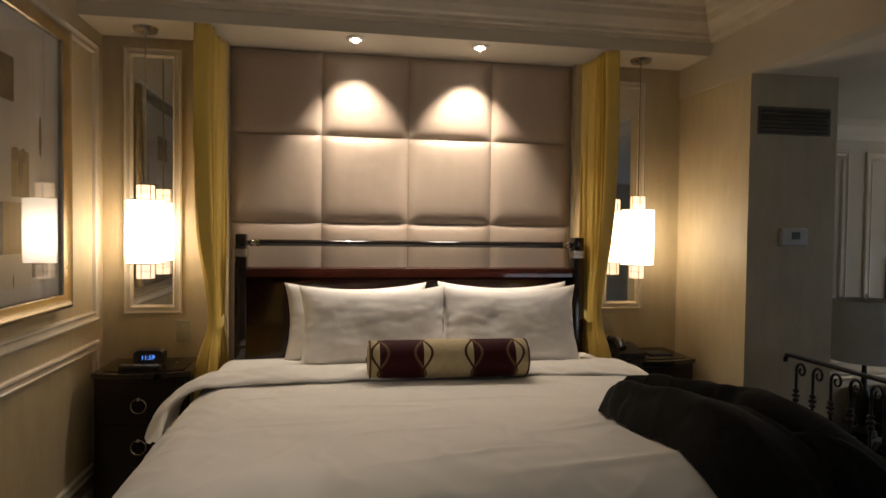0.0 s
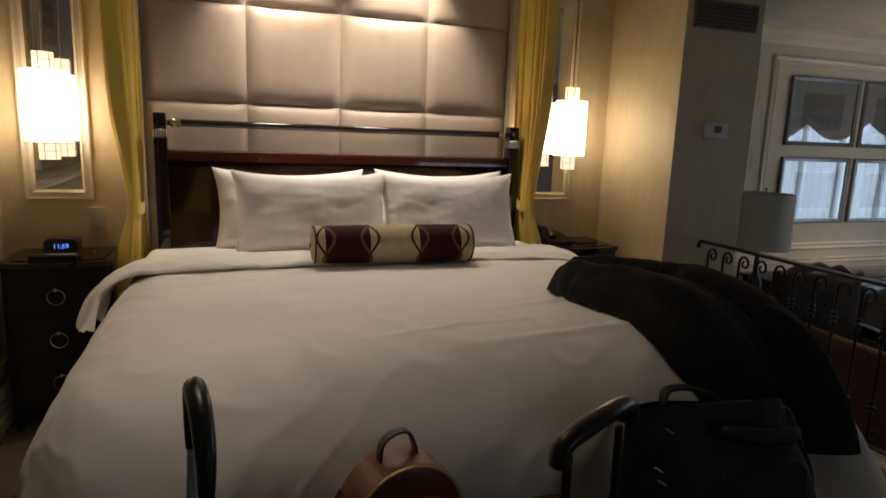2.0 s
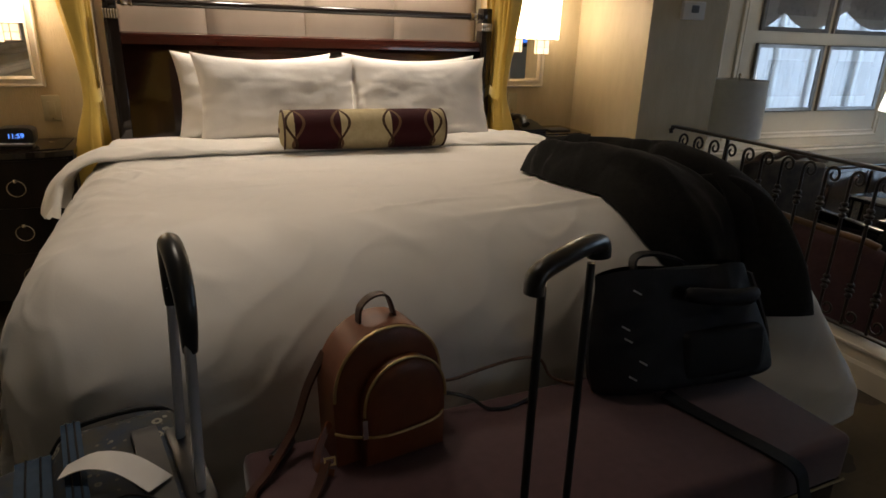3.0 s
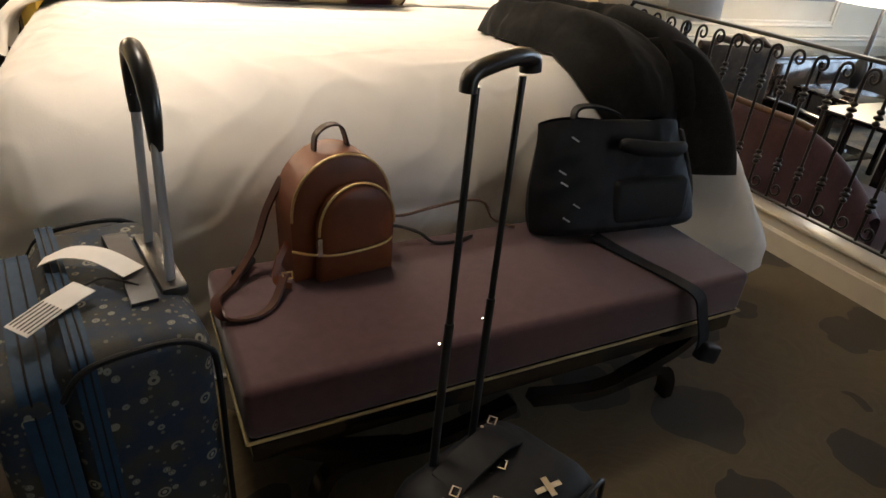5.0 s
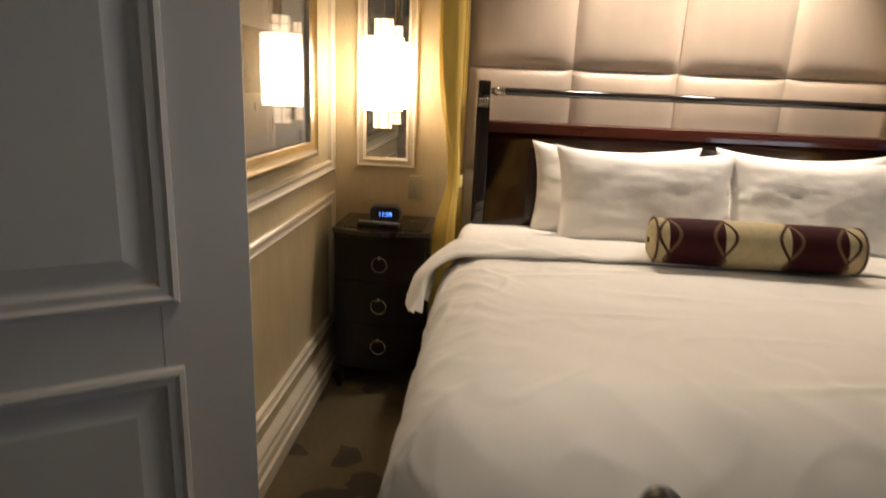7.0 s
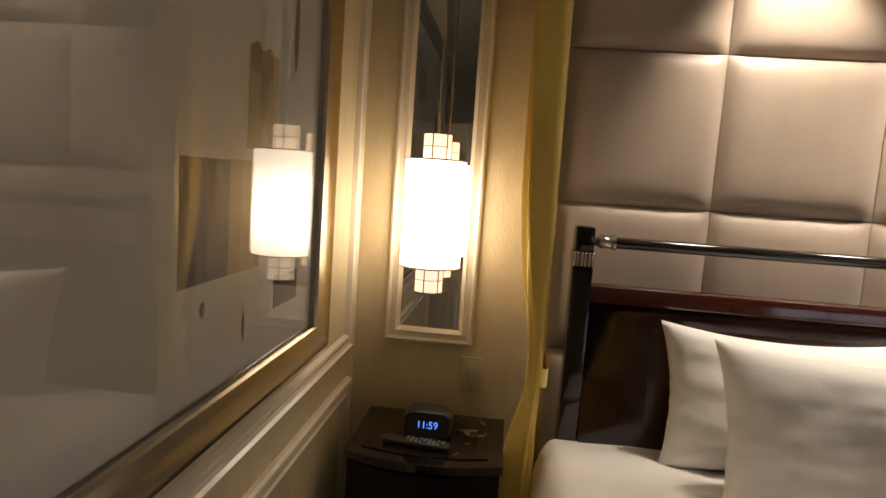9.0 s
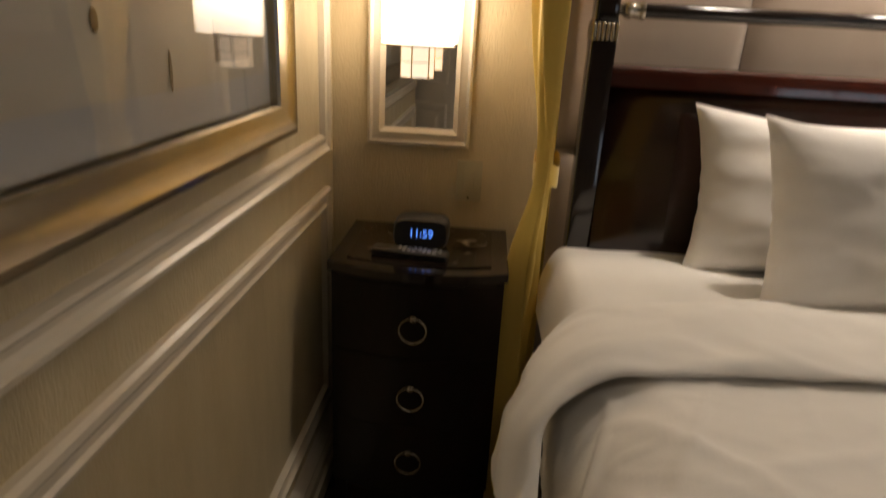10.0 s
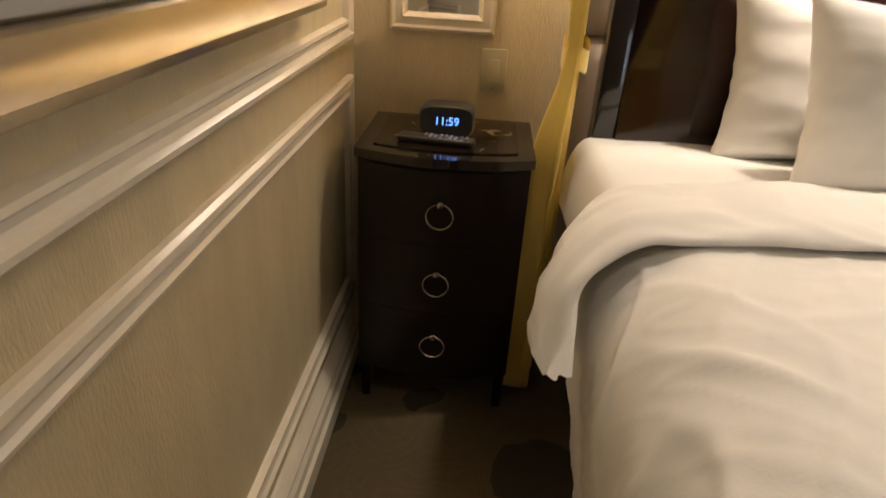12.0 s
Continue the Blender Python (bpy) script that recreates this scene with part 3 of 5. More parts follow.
def sheet(u, v):
    cx = -0.62 + u * 2.37
    x0, x1 = -0.44, 1.57
    o, d = 0.0, 0.0
    x = cx
    if cx < x0:
        o, d = rnd(x0 - cx, 0.12)
        x = x0 - o * 0.6
    elif cx > x1:
        o, d = rnd(cx - x1, 0.12)
        x = x1 + o * 0.6
    y = 3.10 + v * 0.705
    z = BTOP + 0.004 - d * 1.8 - 0.02 * max(0, (y - 3.6) / 0.2) ** 2
    z += 0.010 * noise.noise(Vector((cx * 3, y * 4, 5))) + 0.012 * math.exp(-((y - 3.5) / 0.2) ** 2)
    return (x, y, z)


part("sheet", grid(sheet, 80, 40), WHITE_LINEN, bed, "white fitted sheet", smooth=80)


def duvet(u, v):
    hl, hr, hf = 0.83, 0.60, 0.80
    lx, ly = BX1 - BX0, 3.14 - BY0
    cu, cv = -hl + u * (lx + hl + hr), -hf + v * (ly + hf)
    dx = max(0.0, 0.12 - cu) if cu < 0.12 else (max(0.0, cu - lx + 0.05) if cu > lx - 0.05 else 0.0)
    dy = max(0.0, 0.32 - cv)
    sx = -1 if cu < lx / 2 else 1
    x = BX0 + cu if dx == 0 else (BX0 + 0.12 if sx < 0 else BX1 - 0.05)
    y = BY0 + cv if dy == 0 else BY0 + 0.32
    crease = 0.0
    s = max(dx, dy)
    puff = 0.012 * noise.noise(Vector((cu * 1.6, cv * 1.7, 2.0))) + 0.004 * noise.noise(Vector((cu * 5, cv * 7, 7.0)))
    for k, (px, py, ang, ln, am) in enumerate(((0.5, 0.75, 0.05, 0.16, 0.010), (1.05, 0.35, 0.15, 0.22, 0.009), (0.75, 0.95, -0.1, 0.2, 0.006), (1.6, 0.6, 0.2, 0.25, 0.009), (0.3, 1.1, 0.3, 0.18, 0.006), (1.25, 1.0, 0.0, 0.2, 0.005), (1.45, 0.25, 0.1, 0.3, 0.009), (0.10, 1.10, -0.75, 0.12, 0.007), (0.06, 0.95, -0.60, 0.14, 0.008), (0.05, 0.78, -0.50, 0.15, 0.006), (0.95, 0.62, 0.04, 0.12, 0.006), (0.62, 1.22, 0.02, 0.14, 0.005))):
        ca, sa = math.cos(ang), math.sin(ang)
        a, c = (cu - px) * ca + (cv - py) * sa, -(cu - px) * sa + (cv - py) * ca
        crease += am * math.exp(-(a / ln) ** 2) * (math.exp(-(c / 0.018) ** 2) - 0.5 * math.exp(-((c - 0.04) / 0.03) ** 2))
    edge = math.exp(-min(abs(cu), abs(cu - lx), abs(cv)) / 0.22)
    puff += 0.012 * edge * (0.5 - abs(noise.noise(Vector((cu * 5 + cv * 4, cv * 3 - cu, 11.0)))) * 2.2)
    puff += 0.006 * (0.4 - 2.2 * abs(noise.noise(Vector((cu * 1.5 + cv, cv * 6, 21.0))))) * max(0.0, noise.noise(Vector((cu * 1.3, cv * 1.3, 31.0))) + 0.2)
    near = math.exp(-max(0.0, cu - 0.05) / 0.22) * max(0.0, min(1.0, (cv - 0.25) / 0.5))
    far = 0.35 * math.exp(-max(0.0, cv - 0.4) / 0.6)
    q1 = noise.noise(Vector((cu * 2.6 + cv * 1.6, cv * 4.0 - cu * 4.5, 41.0)))
    q2 = noise.noise(Vector((cu * 5.0 - cv * 2.0, cv * 15.0 + cu * 6.0, 47.0)))
    rumple = near * (0.006 * max(0.0, 0.09 - abs(q1)) / 0.09 + 0.003 * max(0.0, 0.10 - abs(q2)) / 0.10) + far * 0.010 * max(0.0, 0.14 - abs(q1)) / 0.14
    z = BTOP + 0.02 + puff + crease + rumple
    if s > 0:
        n = math.hypot(dx, dy)
        rs = 0.21 if sx < 0 else 0.08
        r = rs + (0.34 - rs) * (dy / n) ** 2
        out, down = rnd(s, r)
        nx, ny = (sx * dx / n, -dy / n) if n else (0, 0)
        corner = min(dx, dy) / (s + 1e-6)
        if sx > 0:
            lift = min(1.0, corner / 0.5) ** 2 * (3 - 2 * min(1.0, corner / 0.5))
            down *= 1 - 0.34 * lift
        along = cv * (dx > dy) + cu * (dy >= dx)
        fold = (0.022 if sx > 0 else 0.011) * math.sin(along * 13 + 3 * noise.noise(Vector((along * 2, 1.0, sx)))) * min(1, down / 0.4) * (1 - 0.3 * corner)
        fold += 0.011 * noise.noise(Vector((along * 4.5, down * 3.0, 4.0 + sx))) * min(1, down / 0.15)
        fold += 0.014 * (0.5 - 2.5 * abs(noise.noise(Vector((along * 5 + down * 5, down * 5 - along * 2, 8.0 + sx))))) * min(1, down / 0.1)
        fold *= 0.22 + (0.78 if sx > 0 else 0.78 * math.exp(-max(0.0, cv) / 0.35)) * (dx / n) ** 2
        fold += rumple * min(1, down / 0.05)
        reach = (down / 0.8) ** 1.7
        if sx < 0 and dx > dy:
            flare = (-0.11 + 0.20 * math.exp(-max(0.0, cv) / 0.35)) * reach
        elif dx > dy:
            flare = 0.10 * reach
        else:
            flare = 0.03 * reach
        flare += 0.06 * corner ** 2 * (down / 0.8) if sx < 0 else 0.40 * lift * min(1.0, down / 0.55) ** 0.7
        x += nx * (out + flare + fold)
        y += ny * (out + flare + fold)
        keep = max(0.0, 1 - down / 0.10)
        z = max(0.012 + 0.01 * noise.noise(Vector((along * 9, 0, 0))), BTOP + 0.02 - down + puff * (0.4 + 0.6 * keep) + (rumple + crease) * keep)
    return (x, y, z)


cloth = part("duvet", grid(duvet, 330, 240), WHITE_LINEN, bed, "wrinkled white duvet cover draped to the floor", smooth=80)
md = cloth.modifiers.new("thick", "SOLIDIFY")
md.thickness = 0.008


def fold_band(u, v):
    """The turned-back end of the duvet: a soft flat roll across the bed, hanging over both sides."""
    cu = -0.175 + u * (2.07 + 0.355)
    w = 0.30 - 0.04 * math.cos(u * 9)
    a = v * math.tau
    x, down, tilt = BX0 + cu, 0.0, 0.0
    if cu < 0.06:
        o, down = rnd(0.06 - cu, 0.10)
        x = BX0 + 0.040 - o * 1.3 - 0.13 * (down / 0.4)
        tilt = down
    elif cu > 2.01:
        o, down = rnd(cu - 2.01, 0.10)
        x = BX1 - 0.045 + o * 1.15 + 0.13 * (down / 0.4)
        tilt = down
    thick = 0.024 + 0.006 * noise.noise(Vector((cu * 4, 0, 3)))
    yc = 3.225 - 0.10 * math.exp(-(min(cu, 2.07 - cu) / 0.30)) - tilt * 0.62
    ww = w * (1 - 0.35 * min(1, tilt / 0.35))
    ys, zs = math.cos(a), math.sin(a)
    ys = math.copysign(abs(ys) ** 0.75, ys)
    y = yc + ww / 2 * ys
    off = thick * zs * (1 + 0.25 * noise.noise(Vector((cu * 6, ys * 2, 9))))
    rip = 0.012 * noise.noise(Vector((cu * 3.3, ys * 1.4, 1.5))) + 0.008 * noise.noise(Vector((cu * 9, ys * 3.0, 2.5)))
    rip += (0.004 + 0.045 * min(0.3, tilt)) * (0.5 - 2.0 * abs(noise.noise(Vector((cu * 13 + ys * 3, ys * 2.4, 5.5)))))
    if down > 0.02:
        k = min(1, down / 0.12)
        sgn = -1 if cu < 1 else 1
        x += sgn * off * k * 1.3 + sgn * rip * k
        off = off * (1 - k)
        y += rip * k
    return (x, y, BTOP + 0.034 - down + off + rip)


part("duvet_fold", grid(fold_band, 260, 44), WHITE_LINEN, bed, "turned-back edge of the white duvet", smooth=80)


# ---- pillows ----
def pillow(name, c, w, h, t, rx, rz, label, seed, group):
    m = pose(c[0], c[1], c[2], rx, 0, rz)

    def f(sgn):
        def g(u, v):
            a, d = 2 * u - 1, 2 * v - 1
            e = (max(0, 1 - a ** 4) * max(0, 1 - d ** 4)) ** 0.55
            x = w / 2 * a * (1 - 0.085 * (1 - d * d) * abs(a) ** 1.5)
            z = h / 2 * d * (1 - 0.13 * (1 - a * a) * abs(d) ** 1.5)
            lump = 1 + 0.07 * noise.noise(Vector((a * 1.6 + seed, d * 1.6, seed)))
            y = sgn * t / 2 * e * lump + 0.005 * noise.noise(Vector((a * 3 + seed, d * 3, 2))) + 0.0015 * noise.noise(Vector((a * 9, d * 6, seed))) * e + 0.0018 * (1 - 2.5 * abs(noise.noise(Vector((a * 3 + d * 2, d * 4 - a, seed + 3))))) * e
            y += 0.0045 * math.exp(-((1 - abs(a)) / 0.10) ** 2) * math.sin(d * 19 + seed * 3 + 2 * math.sin(d * 5)) * (1 - d * d)
            sag = -0.012 * (1 - a * a) * (d > 0) * d
            return m @ Vector((x, y, z + sag))
        return g
    b = grid(f(1), 64, 44)
    grid(f(-1), 64, 44, bm=b)
    bmesh.ops.remove_doubles(b, verts=b.verts[:], dist=0.0008)
    ob = part(name, b, PILLOW_LINEN, None, "", smooth=80)
    return tagged(ob, label, "pillow", group)


pillow("pillow", (0.24, 3.70, 1.06), 0.80, 0.45, 0.19, -14, 1, "plump white bed pillow against the headboard", 1.3, "white bed pillows")
pillow("pillow", (1.09, 3.70, 1.065), 0.78, 0.45, 0.19, -14, -1, "plump white bed pillow against the headboard", 4.1, "white bed pillows")
pillow("pillow", (0.325, 3.46, 1.06), 0.79, 0.47, 0.20, -20, 1, "plump white bed pillow leaning on another", 7.7, "white bed pillows")
pillow("pillow", (1.06, 3.47, 1.06), 0.78, 0.47, 0.20, -20, -2, "plump white bed pillow leaning on another", 9.2, "white bed pillows")


# ---- bolster ----
def bolster_material():
    m = mat("bolster_fabric", (0.50, 0.42, 0.25), (0.44, 0.36, 0.21), 40, 0.75, bump=0.2, bscale=500, spec=0.15)
    n, l, p = nodes_of(m)
    tc, sp = n.new("ShaderNodeTexCoord"), n.new("ShaderNodeSeparateXYZ")
    l.new(tc.outputs["Object"], sp.inputs[0])

    def op(kind, a, b=None, c=None):
        q = n.new("ShaderNodeMath")
        q.operation = kind
        for i, w in enumerate((a, b, c)):
            if w is not None:
                if isinstance(w, (int, float)):
                    q.inputs[i].default_value = w
                else:
                    l.new(w, q.inputs[i])
        return q.outputs[0]
    ang = op("ARCTAN2", sp.outputs["Z"], op("MULTIPLY", sp.outputs["Y"], -1.0))
    wave = op("MULTIPLY", op("SINE", op("ADD", op("MULTIPLY", ang, 2.6), 0.2)), 0.024)
    cell = op("PINGPONG", op("ADD", sp.outputs["X"], 0.010), 0.217)
    edge0 = op("SUBTRACT", cell, 0.116)
    dark = op("GREATER_THAN", edge0, 0.0)
    near = op("LESS_THAN", op("ABSOLUTE", op("ADD", op("SUBTRACT", edge0, -0.014), wave)), 0.0065)
    near2 = op("LESS_THAN", op("ABSOLUTE", op("SUBTRACT", op("SUBTRACT", edge0, 0.016), wave)), 0.0065)
    old = p.inputs["Base Color"].links[0].from_socket
    prev = old
    for fac, col in ((dark, (0.040, 0.007, 0.009, 1)), (near2, (0.15, 0.085, 0.045, 1)), (near, (0.055, 0.028, 0.015, 1))):
        c = n.new("ShaderNodeMixRGB")
        l.new(fac, c.inputs[0]), l.new(prev, c.inputs[1])
        c.inputs[2].default_value = col
        prev = c.outputs[0]
    l.new(prev, p.inputs["Base Color"])
    return m


pr = [(-0.385, 0.0005), (-0.383, 0.05), (-0.378, 0.074), (-0.365, 0.086), (-0.3, 0.089), (0, 0.090), (0.3, 0.089), (0.365, 0.086), (0.378, 0.074), (0.383, 0.05), (0.385, 0.0005)]
b = tube([(a, 0, 0) for a, _ in pr], [r for _, r in pr], 40)
bol = part("bolster", b, bolster_material(), None, "", 50)
bol.matrix_world = pose(0.65, 3.085, 0.972, 0, 0, -1.0)
PIPING = mat("brown_piping", (0.09, 0.04, 0.025), (0.07, 0.03, 0.02), 60, 0.8, bump=0.2, bscale=500)
for xx in (-0.371, 0.371):
    part("piping", tube([(xx, 0.086 * math.cos(k * math.tau / 32), 0.086 * math.sin(k * math.tau / 32)) for k in range(33)], 0.0045, 8), PIPING, bol, "brown corded edge")
    part("end_button", tube([(xx + math.copysign(0.012, xx), 0, 0), (xx + math.copysign(0.018, xx), 0, 0)], 0.012, 14), PIPING, bol, "covered button")
tagged(bol, "round bolster cushion in burgundy and cream scroll fabric", "bolster")


# ---- nightstands ----
def nightstand(m, label):
    t = thing("nightstand", (0, 0, 0), label, "nightstand", "nightstands beside the bed")
    w, d, h = 0.478, 0.37, 0.835

    def bow(x):
        return -d - 0.05 * (1 - (2 * x / w) ** 2)

    def slab(x0, x1, z0, z1, inset, back, bm=None, n=16):
        tmp = bmesh.new()
        lo, hi = [], []
        for lst, z in ((lo, z0), (hi, z1)):
            for i in range(n + 1):
                x = x0 + (x1 - x0) * i / n
                lst.append(tmp.verts.new((x, bow(x) + inset, z)))
            lst.append(tmp.verts.new((x1, back, z)))
            lst.append(tmp.verts.new((x0, back, z)))
        k = len(lo)
        tmp.faces.new(lo[::-1]), tmp.faces.new(hi)
        for i in range(k):
            tmp.faces.new((lo[i], lo[(i + 1) % k], hi[(i + 1) % k], hi[i]))
        return join(bm, tmp)
    part("body", slab(-w / 2 + 0.008, w / 2 - 0.008, 0.13, h - 0.025, 0.012, -0.004), NIGHT_WOOD, t)
    top = part("top", slab(-w / 2, w / 2, h - 0.025, h, -0.004, 0.0), EBONY, t, "dark polished top")
    part("glass_top", slab(-w / 2 + 0.045, w / 2 - 0.045, h, h + 0.004, 0.05, -0.04), MARBLE, top, "inset dark brown marble with pale veins")
    for i in range(3):
        z0 = 0.15 + 0.217 * i
        dr = part("drawer", slab(-w / 2 + 0.028, w / 2 - 0.028, z0, z0 + 0.2145, 0.006, -d + 0.05), NIGHT_WOOD, t)
        zc = (0.258, 0.468, 0.677)[i] + 0.008
        yy = bow(0) + 0.002
        ring = [(0.036 * math.cos(k * math.tau / 28), yy - 0.011, zc - 0.008 + 0.036 * math.sin(k * math.tau / 28)) for k in range(29)]
        part("ring_pull", tube(ring, 0.0027, 8), SILVER, dr, "round silver ring pull")
        part("pull_mount", bx(-0.008, 0.008, yy - 0.016, yy + 0.001, zc + 0.018, zc + 0.036, 0.003), SILVER, dr)
    for sx in (-1, 1):
        for y0 in (-d - 0.0, -0.045):
            x = sx * (w / 2 - 0.03)
            b = bmesh.new()
            tube([(x, y0 + 0.02, 0.0), (x, y0 + 0.02, 0.135)], [0.017, 0.024], 4, bm=b)
            part("leg", b, NIGHT_WOOD, t)
    return t


ns = nightstand(None, "dark walnut nightstand with three drawers and ring pulls")
copy_thing(ns, Matrix.Translation((1.99, YB - 0.025, 0)))
ns.matrix_basis = Matrix.Translation((-0.85, YB - 0.025, 0))


# ---- clock, remote, phone ----
def text_mesh(body, size, depth=0.0):
    cu = bpy.data.curves.new("txt", "FONT")
    cu.body, cu.size, cu.extrude, cu.align_x, cu.align_y = body, size, depth, "CENTER", "CENTER"
    ob = bpy.data.objects.new("txt", cu)
    scene.collection.objects.link(ob)
    bpy.context.view_layer.update()
    me = bpy.data.meshes.new_from_object(ob.evaluated_get(bpy.context.evaluated_depsgraph_get()))
    bpy.data.objects.remove(ob)
    bm = bmesh.new()
    bm.from_mesh(me)
    return bm


clock = thing("alarm_clock", (-0.858, 3.735, 0.839), "black rounded alarm clock with blue lit digits", "alarm clock")
Z = 0.839


def clock_body(u, v):
    a = u * math.tau
    ca, sa = math.cos(a), math.sin(a)
    sx, sz = math.copysign(abs(ca) ** 0.45, ca), math.copysign(abs(sa) ** 0.55, sa)
    k = 1 - 0.10 * abs(2 * v - 1) ** 4
    return (-0.858 + 0.079 * sx * k, 3.69 + 0.09 * v + 0.01 * sz, Z + 0.044 + 0.042 * sz * k)


b = grid(clock_body, 40, 8, closed=True)
bmesh.ops.contextual_create(b, geom=[e for e in b.edges if e.is_boundary and e.verts[0].co.y > 3.74 and e.verts[1].co.y > 3.74])
part("case", b, DARK_GREY, clock, smooth=50)


def face_plate(k, y):
    bmm = bmesh.new()
    vs = []
    for i in range(40):
        a = i * math.tau / 40
        ca, sa = math.cos(a), math.sin(a)
        sx, sz = math.copysign(abs(ca) ** 0.45, ca), math.copysign(abs(sa) ** 0.55, sa)
        vs.append(bmm.verts.new((-0.858 + 0.079 * sx * k, y + 0.01 * sz, Z + 0.044 + 0.042 * sz * k)))
    bmm.faces.new(vs)
    return bmm


part("screen", face_plate(0.915, 3.689), BLACK_PLASTIC, clock, "glossy black display")
b = text_mesh("11:59", 0.031)
bmesh.ops.transform(b, matrix=pose(-0.856, 3.6865, Z + 0.046, 76, 0, 0), verts=b.verts[:])
part("digits", b, BLUE_LED, clock, "blue lit digits", smooth=None)
b = strap([(-0.93, 3.694, Z + 0.006), (-0.89, 3.691, Z + 0.003), (-0.826, 3.691, Z + 0.003), (-0.786, 3.694, Z + 0.006)], 0.006, 0.004, (0, 0, 1))
part("bottom_trim", b, SILVER, clock, "silver lower trim")

remote = thing("remote_control", (-0.875, 3.64, 0.839), "black television remote control lying on the nightstand", "remote control")
b = bx(-0.105, 0.105, -0.024, 0.024, 0, 0.020, 0.008, 3)
rm = pose(-0.878, 3.632, 0.839, 0, 0, -7)
bmesh.ops.transform(b, matrix=rm, verts=b.verts[:])
part("shell", b, BLACK_PLASTIC, remote)
for i in range(9):
    for j in range(3):
        b = bx(-0.004, 0.004, -0.0035, 0.0035, 0, 0.003, 0.001, 1)
        bmesh.ops.transform(b, matrix=rm @ Matrix.Translation((-0.03 + 0.014 * i, -0.012 + 0.012 * j, 0.0195)), verts=b.verts[:])
        part("button", b, GREY_METAL if (i + j) % 4 else DARK_GREY, remote)


def telephone():
    t = thing("telephone", (1.86, 3.74, 0.839), "black desk telephone on the nightstand", "telephone")
    b = extrude([(-0.10, 0), (0.10, 0), (0.10, 0.055), (0.02, 0.045), (-0.10, 0.018)], (1.79, 3.74, 0.839), (1.95, 3.74, 0.839), (0, 1, 0), (0, 0, 1))
    part("base", b, BLACK_PLASTIC, t)
    pts = smooth_path([(1.815, 3.66, 0.885), (1.815, 3.70, 0.918), (1.815, 3.76, 0.925), (1.815, 3.81, 0.918), (1.815, 3.85, 0.905)], 5)
    n = len(pts)
    part("handset", tube(pts, [0.026 if i < n * 0.25 or i > n * 0.78 else 0.016 for i in range(n)], 12), BLACK_PLASTIC, t)
    part("notepad", bx(2.0, 2.14, 3.66, 3.78, 0.839, 0.847, 0.001, 1), DARK_GREY, t)


telephone()


def wall_plate(x, z, w, h, label, name="wall_outlet"):
    t = thing(name, (x, YB, z), label, "wall plate")
    part("plate", bx(x - w / 2, x + w / 2, YB - 0.011, YB - 0.0005, z - h / 2, z + h / 2, 0.003), IVORY, t)
    part("rocker", bx(x - 0.016, x + 0.016, YB - 0.015, YB - 0.010, z - 0.033, z + 0.033, 0.002), IVORY, t)
    part("screw", bx(x - 0.003, x + 0.003, YB - 0.0125, YB - 0.010, z - h / 2 + 0.008, z - h / 2 + 0.014), SILVER, t)


wall_plate(-0.738, 0.982, 0.078, 0.126, "ivory wall switch plate above the nightstand")
wall_plate(1.865, 0.99, 0.07, 0.118, "ivory wall switch plate above the nightstand")


# ---- framed picture on the side wall ----
def art_material():
    m = mat("aged_print", (0.56, 0.52, 0.43), (0.50, 0.45, 0.36), 5, 0.7)
    return m


pic = thing("framed_picture", (XL, 2.7, 1.2), "large framed collage print under glass in a champagne frame", "picture")
PX = XL + 0.012
PROF = [(0, 0.001), (0, 0.034), (0.006, 0.045), (0.02, 0.050), (0.05, 0.036), (0.066, 0.030), (0.07, 0.024), (0.07, 0.008)]
part("frame", rect_frame((PX, 3.42, 1.187), (0, -1, 0), (0, 0, 1), (1, 0, 0), 1.42, 1.311, PROF), GOLD_FRAME, pic, "champagne leaf frame", smooth=30)
part("mount", bx(XL + 0.002, PX + 0.008, 2.06, 3.36, 1.262, 2.436), mat("grey_mount", (0.52, 0.51, 0.49), (0.48, 0.47, 0.45), 3, 0.8), pic, "pale grey mount")
part("print", bx(PX + 0.008, PX + 0.010, 2.12, 3.315, 1.323, 2.38), art_material(), pic, "cream aged print")
SLATE = mat("slate_ink", (0.06, 0.06, 0.07), (0.13, 0.12, 0.12), 7, 0.7, stretch=(1, 3, 0.6))
OCHRE = mat("ochre_ink", (0.24, 0.165, 0.06), (0.32, 0.24, 0.11), 8, 0.7, stretch=(1, 4, 0.6))
BROWN = mat("brown_ink", (0.10, 0.065, 0.03), (0.22, 0.16, 0.08), 9, 0.7)
for y0, y1, z0, z1, mm in ((2.862, 3.004, 1.460, 1.668, OCHRE), (2.694, 2.862, 1.460, 1.666, SLATE), (2.93, 3.07, 1.69, 1.88, OCHRE), (3.09, 3.235, 1.355, 1.425, BROWN), (2.70, 2.95, 2.065, 2.24, BROWN)):
    part("patch", bx(PX + 0.0102, PX + 0.0112, y0, y1, z0, z1), mm, pic, "faded collage patch", smooth=None)
for y, z, h, w in ((3.0, 1.80, 0.06, 0.022), (3.17, 1.96, 0.09, 0.014), (2.96, 1.86, 0.03, 0.03), (3.02, 1.86, 0.03, 0.025), (2.774, 1.415, 0.014, 0.008), (2.938, 1.35, 0.03, 0.005)):
    b = bmesh.new()
    bmesh.ops.create_uvsphere(b, u_segments=12, v_segments=8, radius=1, matrix=Matrix.Translation((PX + 0.0112, y, z)) @ Matrix.Diagonal((0.0008, w, h, 1)))
    part("ink_mark", b, BROWN, pic, "brown ink mark")
